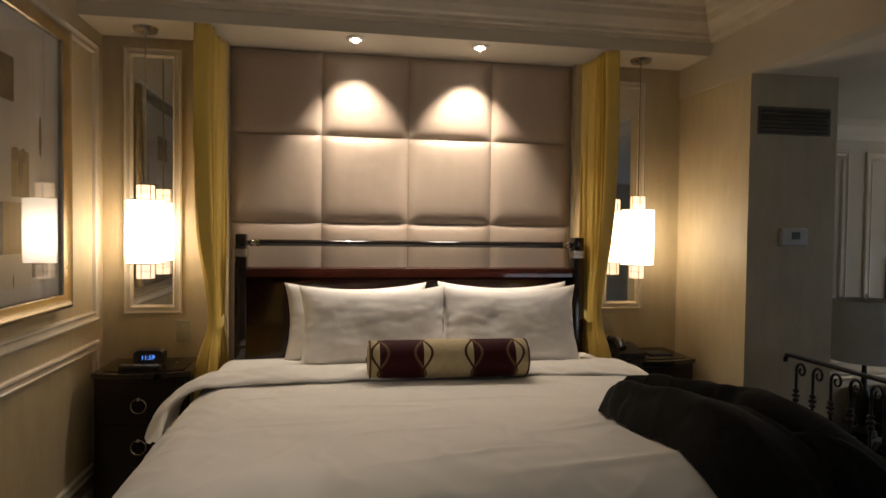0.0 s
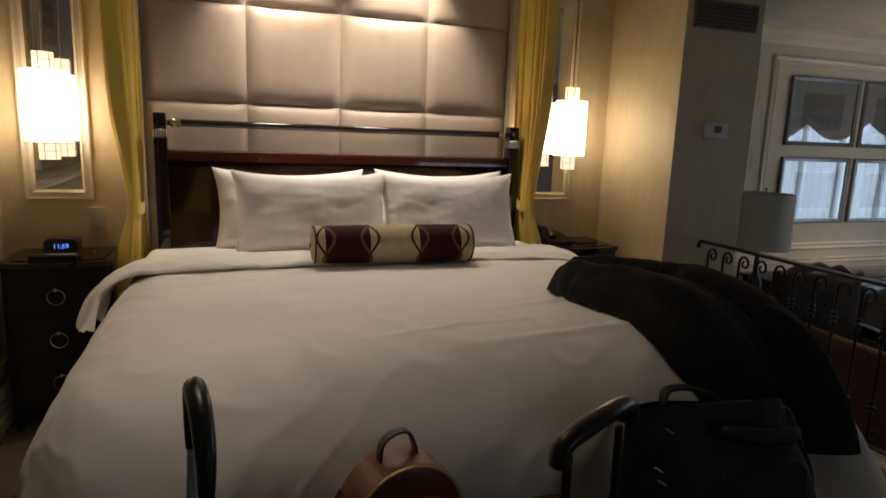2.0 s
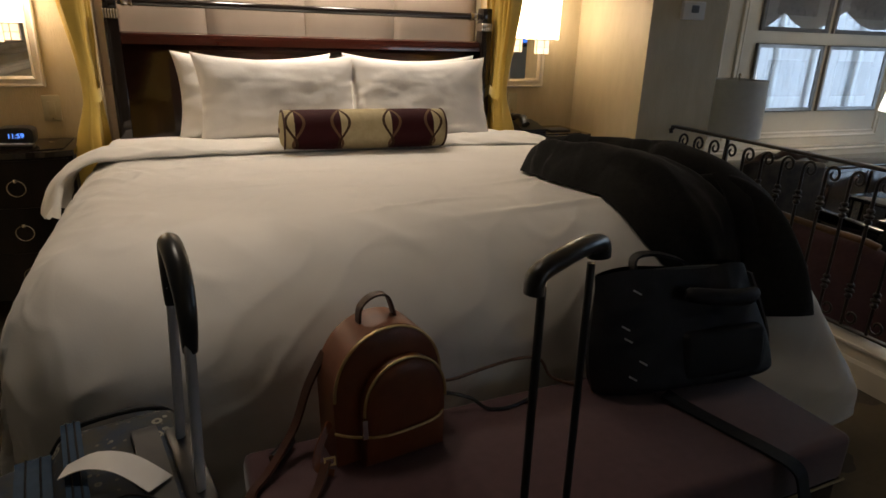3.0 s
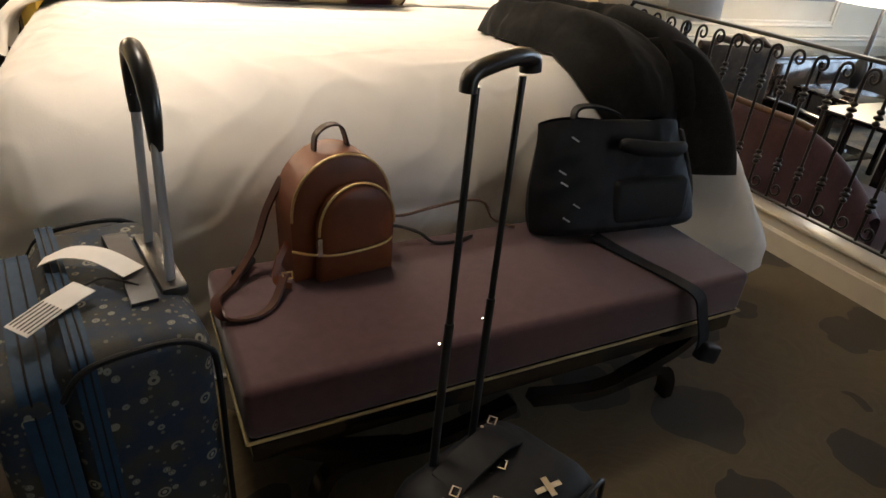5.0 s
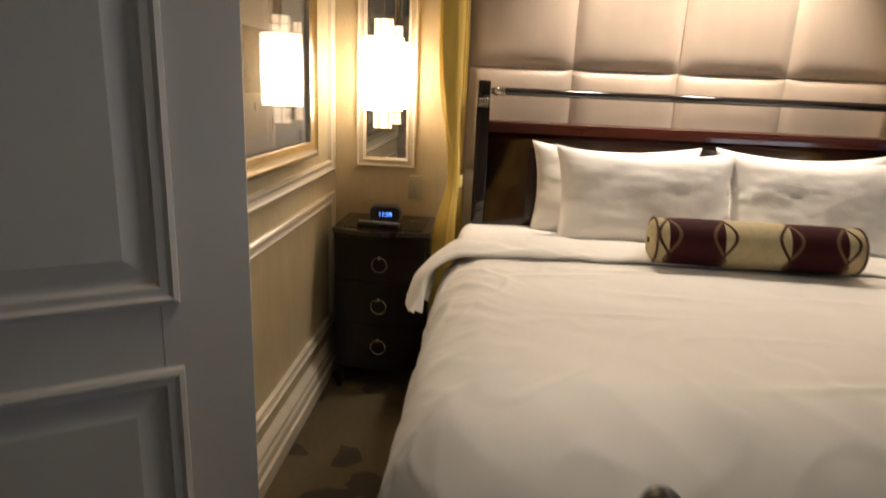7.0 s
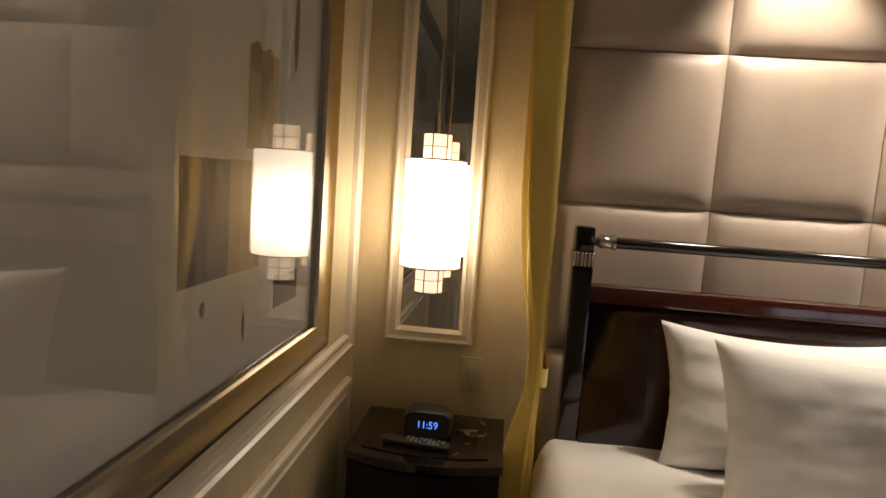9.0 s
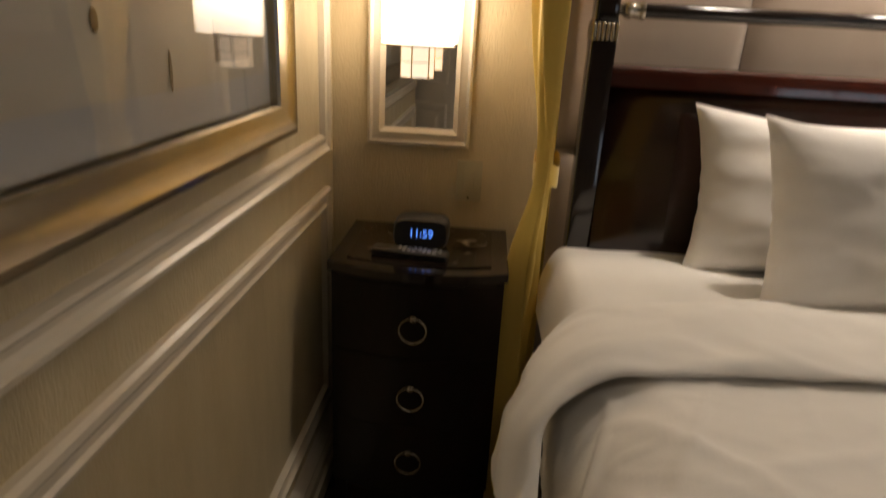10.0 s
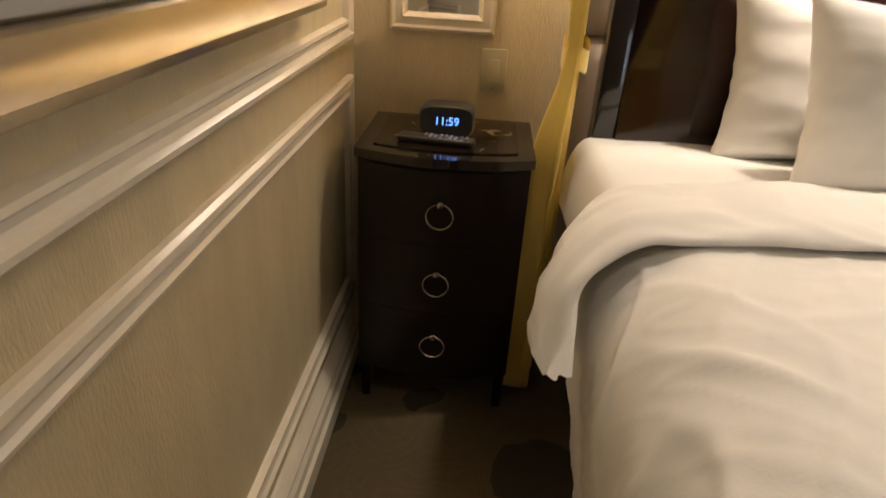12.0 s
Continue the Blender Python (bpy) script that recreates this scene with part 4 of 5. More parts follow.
pane = part("pane", bx(PX + 0.014, PX + 0.017, 2.06, 3.36, 1.262, 2.436), GLASS, pic, "clear picture glass", smooth=None)
pane.visible_shadow = False


# ---- open door ----
dm = pose(-0.818, 1.856, 0.012, 0, 0, -147)
door = thing("door_1", (-0.818, 1.856, 0.012), "open white-grey panelled door with raised mouldings", "door")
tagged(door, kind="structure")


def placed(bm):
    bmesh.ops.transform(bm, matrix=dm, verts=bm.verts[:])
    return bm


W, H, T = 0.82, 2.05, 0.045
b = bx(0, 0.165, -T, 0, 0, H, 0.002, 1)
bx(W - 0.165, W, -T, 0, 0, H, 0.002, 1, bm=b)
for z0, z1 in ((0, 0.285), (0.92, 1.118), (1.895, H)):
    bx(0.165, W - 0.165, -T, 0, z0, z1, bm=b)
bx(0.16, W - 0.16, -T + 0.014, -0.014, 0.28, 1.9, bm=b)
part("leaf", placed(b), DOOR_PAINT, door)
DPROF = [(0, 0.0), (0.003, 0.012), (0.012, 0.016), (0.020, 0.009), (0.034, 0.008), (0.040, -0.006), (0.052, -0.012), (0.058, -0.012), (0.09, 0.004)]
for z0, z1 in ((0.25, 0.955), (1.083, 1.93)):
    for yy, nn in ((0, 1), (-T, -1)):
        b = rect_frame((0.13, yy, z0), (1, 0, 0), (0, 0, 1), (0, nn, 0), W - 0.26, z1 - z0, DPROF)
        vs = [(0.22, z0 + 0.09), (W - 0.22, z0 + 0.09), (W - 0.22, z1 - 0.09), (0.22, z1 - 0.09)]
        b.faces.new([b.verts.new((x, yy + nn * 0.004, z)) for x, z in vs])
        part("panel", placed(b), DOOR_PAINT, door, smooth=30)
for nn, yy in ((1, 0), (-1, -T)):
    b = lathe([(0.0005, 0), (0.026, 0), (0.026, 0.006), (0.012, 0.012), (0.010, 0.04), (0.0005, 0.04)], (0, 0, 0), 20)
    bmesh.ops.transform(b, matrix=Matrix.Translation((W - 0.06, yy, 1.02)) @ pose(0, 0, 0, -90 * nn, 0, 0), verts=b.verts[:])
    tube([(W - 0.06, yy + nn * 0.035, 1.02), (W - 0.11, yy + nn * 0.042, 1.02), (W - 0.17, yy + nn * 0.04, 1.018)], [0.009, 0.009, 0.008], 10, bm=b)
    part("door_handle", placed(b), mat("brass", (0.5, 0.36, 0.14), (0.4, 0.28, 0.1), 20, 0.25, metal=1.0), door, "brass lever handle")


# ---- bench ----
bench = thing("bench", (0.70, 1.36, 0), "plum upholstered bench with curved dark legs at the bed foot", "bench")
BY_A, BY_B = 1.08, 1.58
BXA, BXB = -0.032, 1.425
b = bx(BXA, BXB, BY_A, BY_B, 0.315, 0.455, 0.022, 3)
part("seat", b, MAROON, bench, "plum fabric seat cushion")
part("seat_rail", bx(BXA + 0.01, BXB - 0.01, BY_A + 0.01, BY_B - 0.01, 0.25, 0.314, 0.004), EBONY, bench, "dark wooden seat rail")
loop = [(BXA - 0.001, BY_A - 0.001), (BXB + 0.001, BY_A - 0.001), (BXB + 0.001, BY_B + 0.001), (BXA - 0.001, BY_B + 0.001), (BXA - 0.001, BY_A - 0.001)]
part("piping", tube([(x, y, 0.319) for x, y in loop], 0.004, 6), mat("gold_piping", (0.42, 0.34, 0.16), (0.36, 0.28, 0.12), 30, 0.6), bench, "gold piping")


def sabre(x0, sx, y):
    pts = smooth_path([(x0, y, 0.262), (x0 - sx * 0.10, y, 0.19), (x0 - sx * 0.30, y, 0.125)], 6)
    pts2 = smooth_path([(x0 - sx * 0.62, y, 0.16), (x0 - sx * 0.40, y, 0.115), (x0 - sx * 0.22, y, 0.13), (x0 - sx * 0.13, y, 0.125), (x0 - sx * 0.085, y, 0.06), (x0 - sx * 0.08, y, 0.0)], 6)
    return pts, pts2


for sx, x0 in ((1, 1.345), (-1, 0.043)):
    for y in (BY_A + 0.045, BY_B - 0.045):
        pts, pts2 = sabre(x0, sx, y)
        b = strap(pts, 0.045, 0.034, (0, 1, 0))
        strap(pts2, 0.045, 0.032, (0, 1, 0), bm=b)
        leg = part("leg", b, EBONY, bench, "curved dark wooden leg")
        xf = x0 - sx * 0.08
        part("foot", lathe([(0.0005, 0), (0.013, 0), (0.016, 0.02), (0.012, 0.035), (0.0005, 0.035)], (xf, y, 0), 14), SILVER, leg, "metal foot cap")

turn = Matrix.Translation((BXA, BY_A, 0)) @ Matrix.Rotation(radians(2.1), 4, "Z") @ Matrix.Translation((-BXA, -BY_A, 0))
bench.matrix_basis = turn @ bench.matrix_basis


def moved(bm, m):
    bmesh.ops.transform(bm, matrix=m, verts=bm.verts[:])
    return bm


def rounded(w, d, h, r, seg=3):
    """A soft box on its base centre."""
    return bx(-w / 2, w / 2, -d / 2, d / 2, 0, h, r, seg)


def crumple(bm, amp, freq, seed=0.0):
    bm.normal_update()
    for v in bm.verts:
        v.co += v.normal * amp * noise.noise(v.co * freq + Vector((seed, seed, seed)))
    return bm


# ---- flowered suitcase ----
def flower_material():
    m = mat("flowered_canvas", (0.009, 0.024, 0.052), (0.038, 0.037, 0.031), 11, 0.75, bump=0.2, bscale=400, contrast=(0.42, 0.58))
    n, l, p = nodes_of(m)
    tc = n.new("ShaderNodeTexCoord")
    prev = p.inputs["Base Color"].links[0].from_socket
    for sc, rad, band, col, keep in ((22, 0.22, 0.05, (0.24, 0.23, 0.18, 1), 0.35), (33, 0.17, 0.06, (0.20, 0.20, 0.17, 1), 0.2), (22, 0.0, 0.10, (0.34, 0.32, 0.25, 1), 0.35), (33, 0.0, 0.09, (0.30, 0.29, 0.24, 1), 0.2), (60, 0.0, 0.22, (0.12, 0.115, 0.09, 1), 0.45)):
        v = n.new("ShaderNodeTexVoronoi")
        v.inputs["Scale"].default_value = sc
        l.new(tc.outputs["Object"], v.inputs[0])
        a, c, d = n.new("ShaderNodeMath"), n.new("ShaderNodeMath"), n.new("ShaderNodeMath")
        a.operation, a.inputs[1].default_value = "SUBTRACT", rad
        c.operation = "ABSOLUTE"
        d.operation, d.inputs[1].default_value = "LESS_THAN", band
        l.new(v.outputs["Distance"], a.inputs[0]), l.new(a.outputs[0], c.inputs[0]), l.new(c.outputs[0], d.inputs[0])
        s, k, q = n.new("ShaderNodeSeparateColor"), n.new("ShaderNodeMath"), n.new("ShaderNodeMath")
        k.operation, k.inputs[1].default_value, q.operation = "GREATER_THAN", keep, "MULTIPLY"
        l.new(v.outputs["Color"], s.inputs[0]), l.new(s.outputs[1], k.inputs[0]), l.new(k.outputs[0], q.inputs[0]), l.new(d.outputs[0], q.inputs[1])
        mx = n.new("ShaderNodeMixRGB")
        mx.inputs[2].default_value = col
        l.new(q.outputs[0], mx.inputs[0]), l.new(prev, mx.inputs[1])
        prev = mx.outputs[0]
    l.new(prev, p.inputs["Base Color"])
    return m


FLOWERS = flower_material()
BLUE_WEB = mat("blue_webbing", (0.004, 0.036, 0.085), (0.003, 0.028, 0.066), 40, 0.7, bump=0.2, bscale=500)
sm = pose(-0.286, 1.290, 0, 0, 0, 11)
case = thing("rolling_suitcase", (-0.286, 1.290, 0), "blue flowered soft suitcase with raised handle and paper tags", "suitcase")
CASE_H = 0.632
b = rounded(0.25, 0.52, CASE_H - 0.05, 0.05, 5)
bmesh.ops.translate(b, vec=(0.045, 0, 0.05), verts=b.verts[:])
part("body", moved(crumple(b, 0.006, 9), sm), FLOWERS, case)
b = rounded(0.115, 0.48, CASE_H - 0.10, 0.04, 5)
bmesh.ops.translate(b, vec=(-0.125, 0.0, 0.055), verts=b.verts[:])
part("front_pocket", moved(crumple(b, 0.006, 9, 3), sm), FLOWERS, case)
for x0, hh, hw, ww in ((-0.105, CASE_H - 0.040, 0.243, 0.060), (-0.036, CASE_H + 0.003, 0.262, 0.034)):
    pts = smooth_path([(x0, -hw, 0.06), (x0, -hw - 0.002, 0.32), (x0, -hw + 0.006, hh - 0.06), (x0, -hw + 0.05, hh), (x0, 0.0, hh + 0.004), (x0, hw - 0.05, hh), (x0, hw - 0.006, hh - 0.06), (x0, hw, 0.06)], 5)
    part("zip_band", moved(strap(pts, ww, 0.008, (1, 0, 0)), sm), BLUE_WEB, case, "bright blue zip webbing")
    for sy in (-1, 1):
        q = [(x0 + sy * ww * 0.2, p.y * 1.01, p.z + 0.004) for p in pts]
        part("zip_teeth", moved(tube(q, 0.0022, 6), sm), BLACK_NYLON, case)
for sy in (-0.262, 0.262):
    pts = smooth_path([(-0.075, sy, CASE_H - 0.06), (-0.03, sy * 0.985, CASE_H - 0.012), (0.09, sy * 0.98, CASE_H - 0.006), (0.150, sy * 0.985, CASE_H - 0.035), (0.168, sy * 0.985, CASE_H - 0.09), (0.168, sy, 0.3), (0.168, sy, 0.06)], 5)
    part("piping", moved(tube(pts, 0.006, 8), sm), BLACK_NYLON, case, "black edge piping")
part("top_grip", moved(strap(smooth_path([(0.085, -0.13, CASE_H + 0.002), (0.085, -0.08, CASE_H + 0.014), (0.085, 0.03, CASE_H + 0.018), (0.085, 0.12, CASE_H + 0.014), (0.085, 0.16, CASE_H + 0.002)], 5), 0.046, 0.010, (1, 0, 0)), sm), DARK_GREY, case, "grey carry strap")
part("handle_housing", moved(rounded(0.05, 0.25, 0.025, 0.008, 2), sm @ Matrix.Translation((0.143, 0.012, CASE_H - 0.016))), BLACK_PLASTIC, case)
for y in (-0.078, 0.095):
    part("pole", moved(tube([(0.143, y, CASE_H - 0.01), (0.156, y * 0.8 + 0.004, 0.96)], 0.0115, 12, flat=0.7), sm), GREY_METAL, case, "grey aluminium handle pole")
pts = smooth_path([(0.155, 0.078, 0.925), (0.158, 0.084, 1.00), (0.158, 0.050, 1.048), (0.157, -0.020, 1.028), (0.156, -0.060, 0.972), (0.155, -0.058, 0.895)], 6)
n_ = len(pts)
grip = part("grip", moved(tube(pts, [0.0120 + 0.007 * math.sin(math.pi * i / (n_ - 1)) for i in range(n_)], 14), sm), BLACK_PLASTIC, case, "black plastic pull grip")
part("grip_button", moved(tube([(0.158, 0.058, 1.054), (0.158, 0.012, 1.052)], 0.0125, 12, flat=0.7), sm), mat("orange_plastic", (0.42, 0.16, 0.04), (0.36, 0.13, 0.03), 10, 0.4), grip, "orange release button")
TZ = CASE_H + 0.008
part("tag", moved(strap(smooth_path([(-0.055, 0.07, TZ + 0.012), (-0.01, 0.055, TZ + 0.030), (0.04, 0.01, TZ + 0.034), (0.085, -0.055, TZ + 0.020)], 4), 0.050, 0.0015, (0.6, 0.75, 0)), sm), PAPER, case, "curled white paper luggage tag")
tg = part("tag", moved(strap([(-0.115, -0.135, TZ + 0.002), (-0.055, -0.10, TZ + 0.014), (0.0, -0.068, TZ + 0.020)], 0.056, 0.0015, (0.5, -0.85, 0.0)), sm), PAPER, case, "white paper luggage tag with printed lines")
for k in range(6):
    o = -0.022 + 0.009 * k
    part("print_line", moved(strap([(-0.110 + o * 0.5, -0.132 - o * 0.85, TZ + 0.0045), (-0.055 + o * 0.5, -0.100 - o * 0.85, TZ + 0.0155)], 0.0022, 0.001, (0.5, -0.85, 0)), sm), DARK_GREY, tg)
part("tag_cord", moved(tube(smooth_path([(0.0, -0.068, TZ + 0.021), (0.03, -0.06, TZ + 0.024), (0.06, -0.07, TZ + 0.016), (0.085, -0.09, TZ + 0.010)], 4), 0.002, 6), sm), BLACK_NYLON, case)
for y in (-0.19, 0.19):
    part("wheel", moved(tube([(0.12, y - 0.018, 0.028), (0.12, y + 0.018, 0.028)], 0.028, 16), sm), BLACK_PLASTIC, case)
    part("stand", moved(rounded(0.05, 0.05, 0.06, 0.008, 2), sm @ Matrix.Translation((-0.09, y, 0))), BLACK_PLASTIC, case)


# ---- black wheeled bag ----
tm = pose(0.362, 0.925, 0, 0, 0, 23)
tt = pose(0.390, 0.975, 0, 0, 0, 26)
troll = thing("wheeled_bag", (0.350, 0.925, 0), "black nylon wheeled bag with tall telescopic handle", "wheeled bag")
b = bx(-0.195, 0.195, -0.285, 0.035, 0.03, 0.337, 0.085, 6)
part("body", moved(crumple(b, 0.008, 8, 2), tm), BLACK_NYLON, troll)
part("pocket", moved(crumple(bx(-0.15, 0.15, -0.31, -0.25, 0.05, 0.26, 0.03, 3), 0.005, 9), tm), BLACK_NYLON, troll)
part("edge_piping", moved(tube(smooth_path([(-0.17, -0.262, 0.28), (-0.13, -0.262, 0.325), (0.13, -0.262, 0.325), (0.178, -0.262, 0.28), (0.185, -0.262, 0.08)], 5), 0.006, 8), tm), BLACK_PLASTIC, troll)
for s in (-1, 1):
    x = s * 0.062
    pole = part("pole", tube([tm @ Vector((x, 0, 0.30)), (tm @ Vector((x, 0, 0.66))).lerp(tt @ Vector((x, 0, 0.66)), 0.46)], 0.0115, 12, flat=0.75), BLACK_PLASTIC, troll, "black telescopic pole")
    part("pole_upper", tube([(tm @ Vector((x, 0, 0.655))).lerp(tt @ Vector((x, 0, 0.655)), 0.46), tt @ Vector((x * 1.05, 0, 1.08))], 0.0085, 12, flat=0.75), BLACK_PLASTIC, pole)
    part("lock_pin", moved(tube([(x, 0.017, 0.62), (x, 0.013, 0.62)], 0.004, 8), tm), CHROME, pole, "chrome lock pin")
pts = smooth_path([(-0.085, 0, 1.075), (-0.078, 0, 1.10), (-0.03, -0.006, 1.113), (0.03, -0.006, 1.116), (0.078, 0, 1.106), (0.086, 0, 1.085)], 5)
part("grip", moved(tube(pts, 0.019, 14, flat=0.75), tt), BLACK_PLASTIC, troll, "black rubber grip")
part("carry_strap", moved(strap(smooth_path([(-0.09, -0.06, 0.336), (-0.03, -0.06, 0.352), (0.05, -0.06, 0.356), (0.11, -0.06, 0.337)], 5), 0.075, 0.006, (0, 1, 0)), tm), BLACK_NYLON, troll, "folded black carry strap")
for x, y in ((-0.10, -0.10), (0.02, -0.12), (0.10, -0.03), (-0.06, -0.17)):
    bu = part("buckle", moved(rect_frame((x, y, 0.340), (0.9, 0.4, 0), (-0.4, 0.9, 0), (0, 0, 1), 0.026, 0.020, [(0, 0), (0, 0.004), (0.0035, 0.004), (0.0035, 0)]), tm), CHROME, troll, "chrome strap buckle", smooth=None)
    part("rivet", moved(lathe([(0.0005, 0), (0.005, 0), (0.004, 0.003), (0.0005, 0.003)], (x - 0.02, y + 0.02, 0.337), 10), tm), CHROME, troll)
part("zip_pull", moved(strap([(0.02, -0.195, 0.343), (0.075, -0.215, 0.346)], 0.012, 0.004, (0.3, 1, 0)), tm), CHROME, troll, "chrome zip pull")
part("zip_slider", moved(strap([(0.04, -0.225, 0.344), (0.055, -0.185, 0.348)], 0.014, 0.006, (1, 0, 0)), tm), CHROME, troll, "chrome zip slider")
for s in (-1, 1):
    part("wheel", moved(tube([(s * 0.16, 0.0, 0.032), (s * 0.16 + 0.03, 0.0, 0.032)], 0.032, 16), tm), BLACK_PLASTIC, troll)


# ---- brown backpack ----
def arch(w0, w1, h, n=22):
    """Half outline of an arched bag front, wide w0 below and w1 at the shoulders."""
    pts = [(-w0 / 2, 0.0), (-w1 / 2, h * 0.52)]
    for k in range(1, n):
        a = math.pi - math.pi * k / n
        pts.append((w1 / 2 * math.cos(a), h * 0.52 + h * 0.48 * math.sin(a) ** 0.9))
    return pts + [(w1 / 2, h * 0.52), (w0 / 2, 0.0)]


def puffed(outline, y0, y1, bulge, m, bev=0.02):
    b = bmesh.new()
    lo = [b.verts.new((x, y1, z)) for x, z in outline]
    hi = [b.verts.new((x, y0, z)) for x, z in outline]
    k = len(lo)
    cx, cz = 0.0, sum(z for _, z in outline) / k
    for i in range(k):
        b.faces.new((lo[i], lo[(i + 1) % k], hi[(i + 1) % k], hi[i]))
    ring = hi
    for f, dy in ((0.93, 0.4), (0.75, 0.8), (0.4, 1.0)):
        nxt = [b.verts.new((cx + (x - cx) * f, y0 - bulge * dy, cz + (z - cz) * f)) for x, z in outline]
        for i in range(k):
            b.faces.new((ring[i], ring[(i + 1) % k], nxt[(i + 1) % k], nxt[i]))
        ring = nxt
    b.faces.new(ring), b.faces.new(lo[::-1])
    return moved(b, m)


GOLD = mat("gold_zip", (0.62, 0.46, 0.22), (0.5, 0.36, 0.16), 60, 0.35, metal=0.8, bump=0.3, bscale=600)
DARK_LEATHER = mat("dark_brown_leather", (0.060, 0.020, 0.009), (0.045, 0.014, 0.007), 16, 0.45, bump=0.15, bscale=180)
pm = pose(0.273, 1.500, 0.455, -1, 0, 9) @ Matrix.Diagonal((0.95, 0.94, 0.90, 1))
pack = thing("backpack", (0.282, 1.500, 0.455), "small tan leather backpack with gold zips standing on the bench", "backpack")
part("body", puffed(arch(0.275, 0.285, 0.365), -0.035, 0.075, 0.012, pm), TAN_LEATHER, pack, smooth=50)
po = [(x + 0.028, z) for x, z in arch(0.215, 0.218, 0.285)]
pk = part("front_pocket", puffed(po, -0.068, -0.03, 0.016, pm @ Matrix.Translation((0.0, 0, 0.0))), TAN_LEATHER, pack, "arched leather front pocket", smooth=50)
line = [(x, -0.071, z) for x, z in po if z > 0.10]
part("pocket_zip", moved(tube(line, 0.0038, 8), pm), GOLD, pk, "gold zip")
part("pocket_seam", moved(tube(smooth_path([(-0.142, -0.036, 0.100), (-0.10, -0.064, 0.094), (-0.03, -0.088, 0.090), (0.08, -0.088, 0.094), (0.125, -0.076, 0.102), (0.142, -0.040, 0.110)], 5), 0.0036, 8), pm), GOLD, pk, "gold zip")
part("top_zip", moved(tube([(x * 0.985, -0.037, z * 0.985) for x, z in arch(0.275, 0.285, 0.365) if z > 0.17], 0.0042, 8), pm), GOLD, pack, "gold zip")
part("zip_pull", moved(strap([(-0.083, -0.078, 0.145), (-0.084, -0.083, 0.095)], 0.013, 0.004, (1, 0, 0)), pm), CHROME, pack, "silver zip pull")
part("top_loop", moved(strap(smooth_path([(-0.05, 0.03, 0.345), (-0.045, 0.03, 0.395), (-0.012, 0.03, 0.42), (0.025, 0.03, 0.412), (0.045, 0.03, 0.35)], 6), 0.024, 0.006, (0, 1, 0)), pm), DARK_LEATHER, pack, "dark leather grab loop")
part("shoulder_strap", strap(smooth_path([(0.145, 1.545, 0.70), (0.105, 1.545, 0.62), (0.065, 1.52, 0.53), (0.0, 1.46, 0.475), (-0.045, 1.40, 0.468), (-0.03, 1.33, 0.464), (0.03, 1.32, 0.462), (0.08, 1.36, 0.464), (0.12, 1.43, 0.49)], 6), 0.024, 0.006, (0.5, -0.8, 0.3)), DARK_LEATHER, pack, "brown leather shoulder strap")
part("side_strap", strap(smooth_path([(0.14, 1.475, 0.56), (0.11, 1.45, 0.52), (0.10, 1.43, 0.48), (0.135, 1.42, 0.463)], 6), 0.016, 0.005, (1, 0.3, 0)), TAN_LEATHER, pack, "tan leather strap end")
part("strap_buckle", moved(rect_frame((0.115, 1.425, 0.482), (1, 0, 0), (0, 0.4, 0.9), (0, -0.9, 0.4), 0.026, 0.02, [(0, 0), (0, 0.004), (0.004, 0.004), (0.004, 0)]), pose(0, 0, 0)), GOLD, pack, "gold buckle", smooth=None)

chg = part("power_plug", tube(smooth_path([(0.015, 1.50, 0.472), (0.04, 1.53, 0.475), (0.06, 1.56, 0.472)], 4), 0.014, 10), BLACK_PLASTIC, None)
tagged(chg, "small black charger lying on the bench", "charger")
cab = part("cable", tube(smooth_path([(0.42, 1.60, 0.54), (0.50, 1.615, 0.522), (0.60, 1.628, 0.53), (0.70, 1.63, 0.54), (0.77, 1.625, 0.53), (0.80, 1.60, 0.48), (0.86, 1.57, 0.460)], 6), 0.0045, 8), mat("brown_cord", (0.10, 0.05, 0.03), (0.08, 0.04, 0.02), 20, 0.6), None)
tagged(cab, "brown cord trailing across the bench", "cable")
cab2 = part("cable", tube(smooth_path([(0.40, 1.58, 0.51), (0.46, 1.57, 0.515), (0.53, 1.56, 0.49), (0.57, 1.54, 0.463), (0.63, 1.53, 0.461), (0.70, 1.55, 0.461)], 6), 0.005, 8), BLACK_PLASTIC, None)
tagged(cab2, "black cable with a metal tip on the bench", "cable")


# ---- black shoulder bag ----
gm = pose(1.20, 1.49, 0.457, -8, 0, -4)
bag = thing("shoulder_bag", (1.20, 1.49, 0.457), "black nylon shoulder bag slumped on the bench", "bag")


def slumped(sgn):
    """One half of a soft bag: thick and wide at the base, pinched along the top zip, sagging on one side."""
    def g(u, v):
        x, k = 2 * u - 1, v
        half = (0.30 + 0.015 * k if x < 0 else 0.30 - 0.10 * k) + 0.010 * math.sin(k * 5)
        belly = (max(0.0, 1 - abs(x) ** 5)) ** 0.5 * (0.020 + 0.085 * (1 - k) ** 0.7 * min(1, (k + 0.03) * 9) ** 0.5)
        wr = 0.010 * noise.noise(Vector((x * 2.5, k * 3, sgn + 3))) + 0.014 * (0.4 - 2 * abs(noise.noise(Vector((x * 2.2 - k * 2.4, k * 2.0 + x, 5 + sgn)))))
        z = 0.006 + 0.345 * k - (0.022 * x * k if x > 0 else 0.02 * x * x * k) - 0.012 * k * math.cos(x * 4)
        return gm @ Vector((-0.015 + half * x, 0.01 + sgn * (belly + wr * min(1, 6 * k, 6 * (1 - k)) * (1 - abs(x) ** 6)), z))
    return g


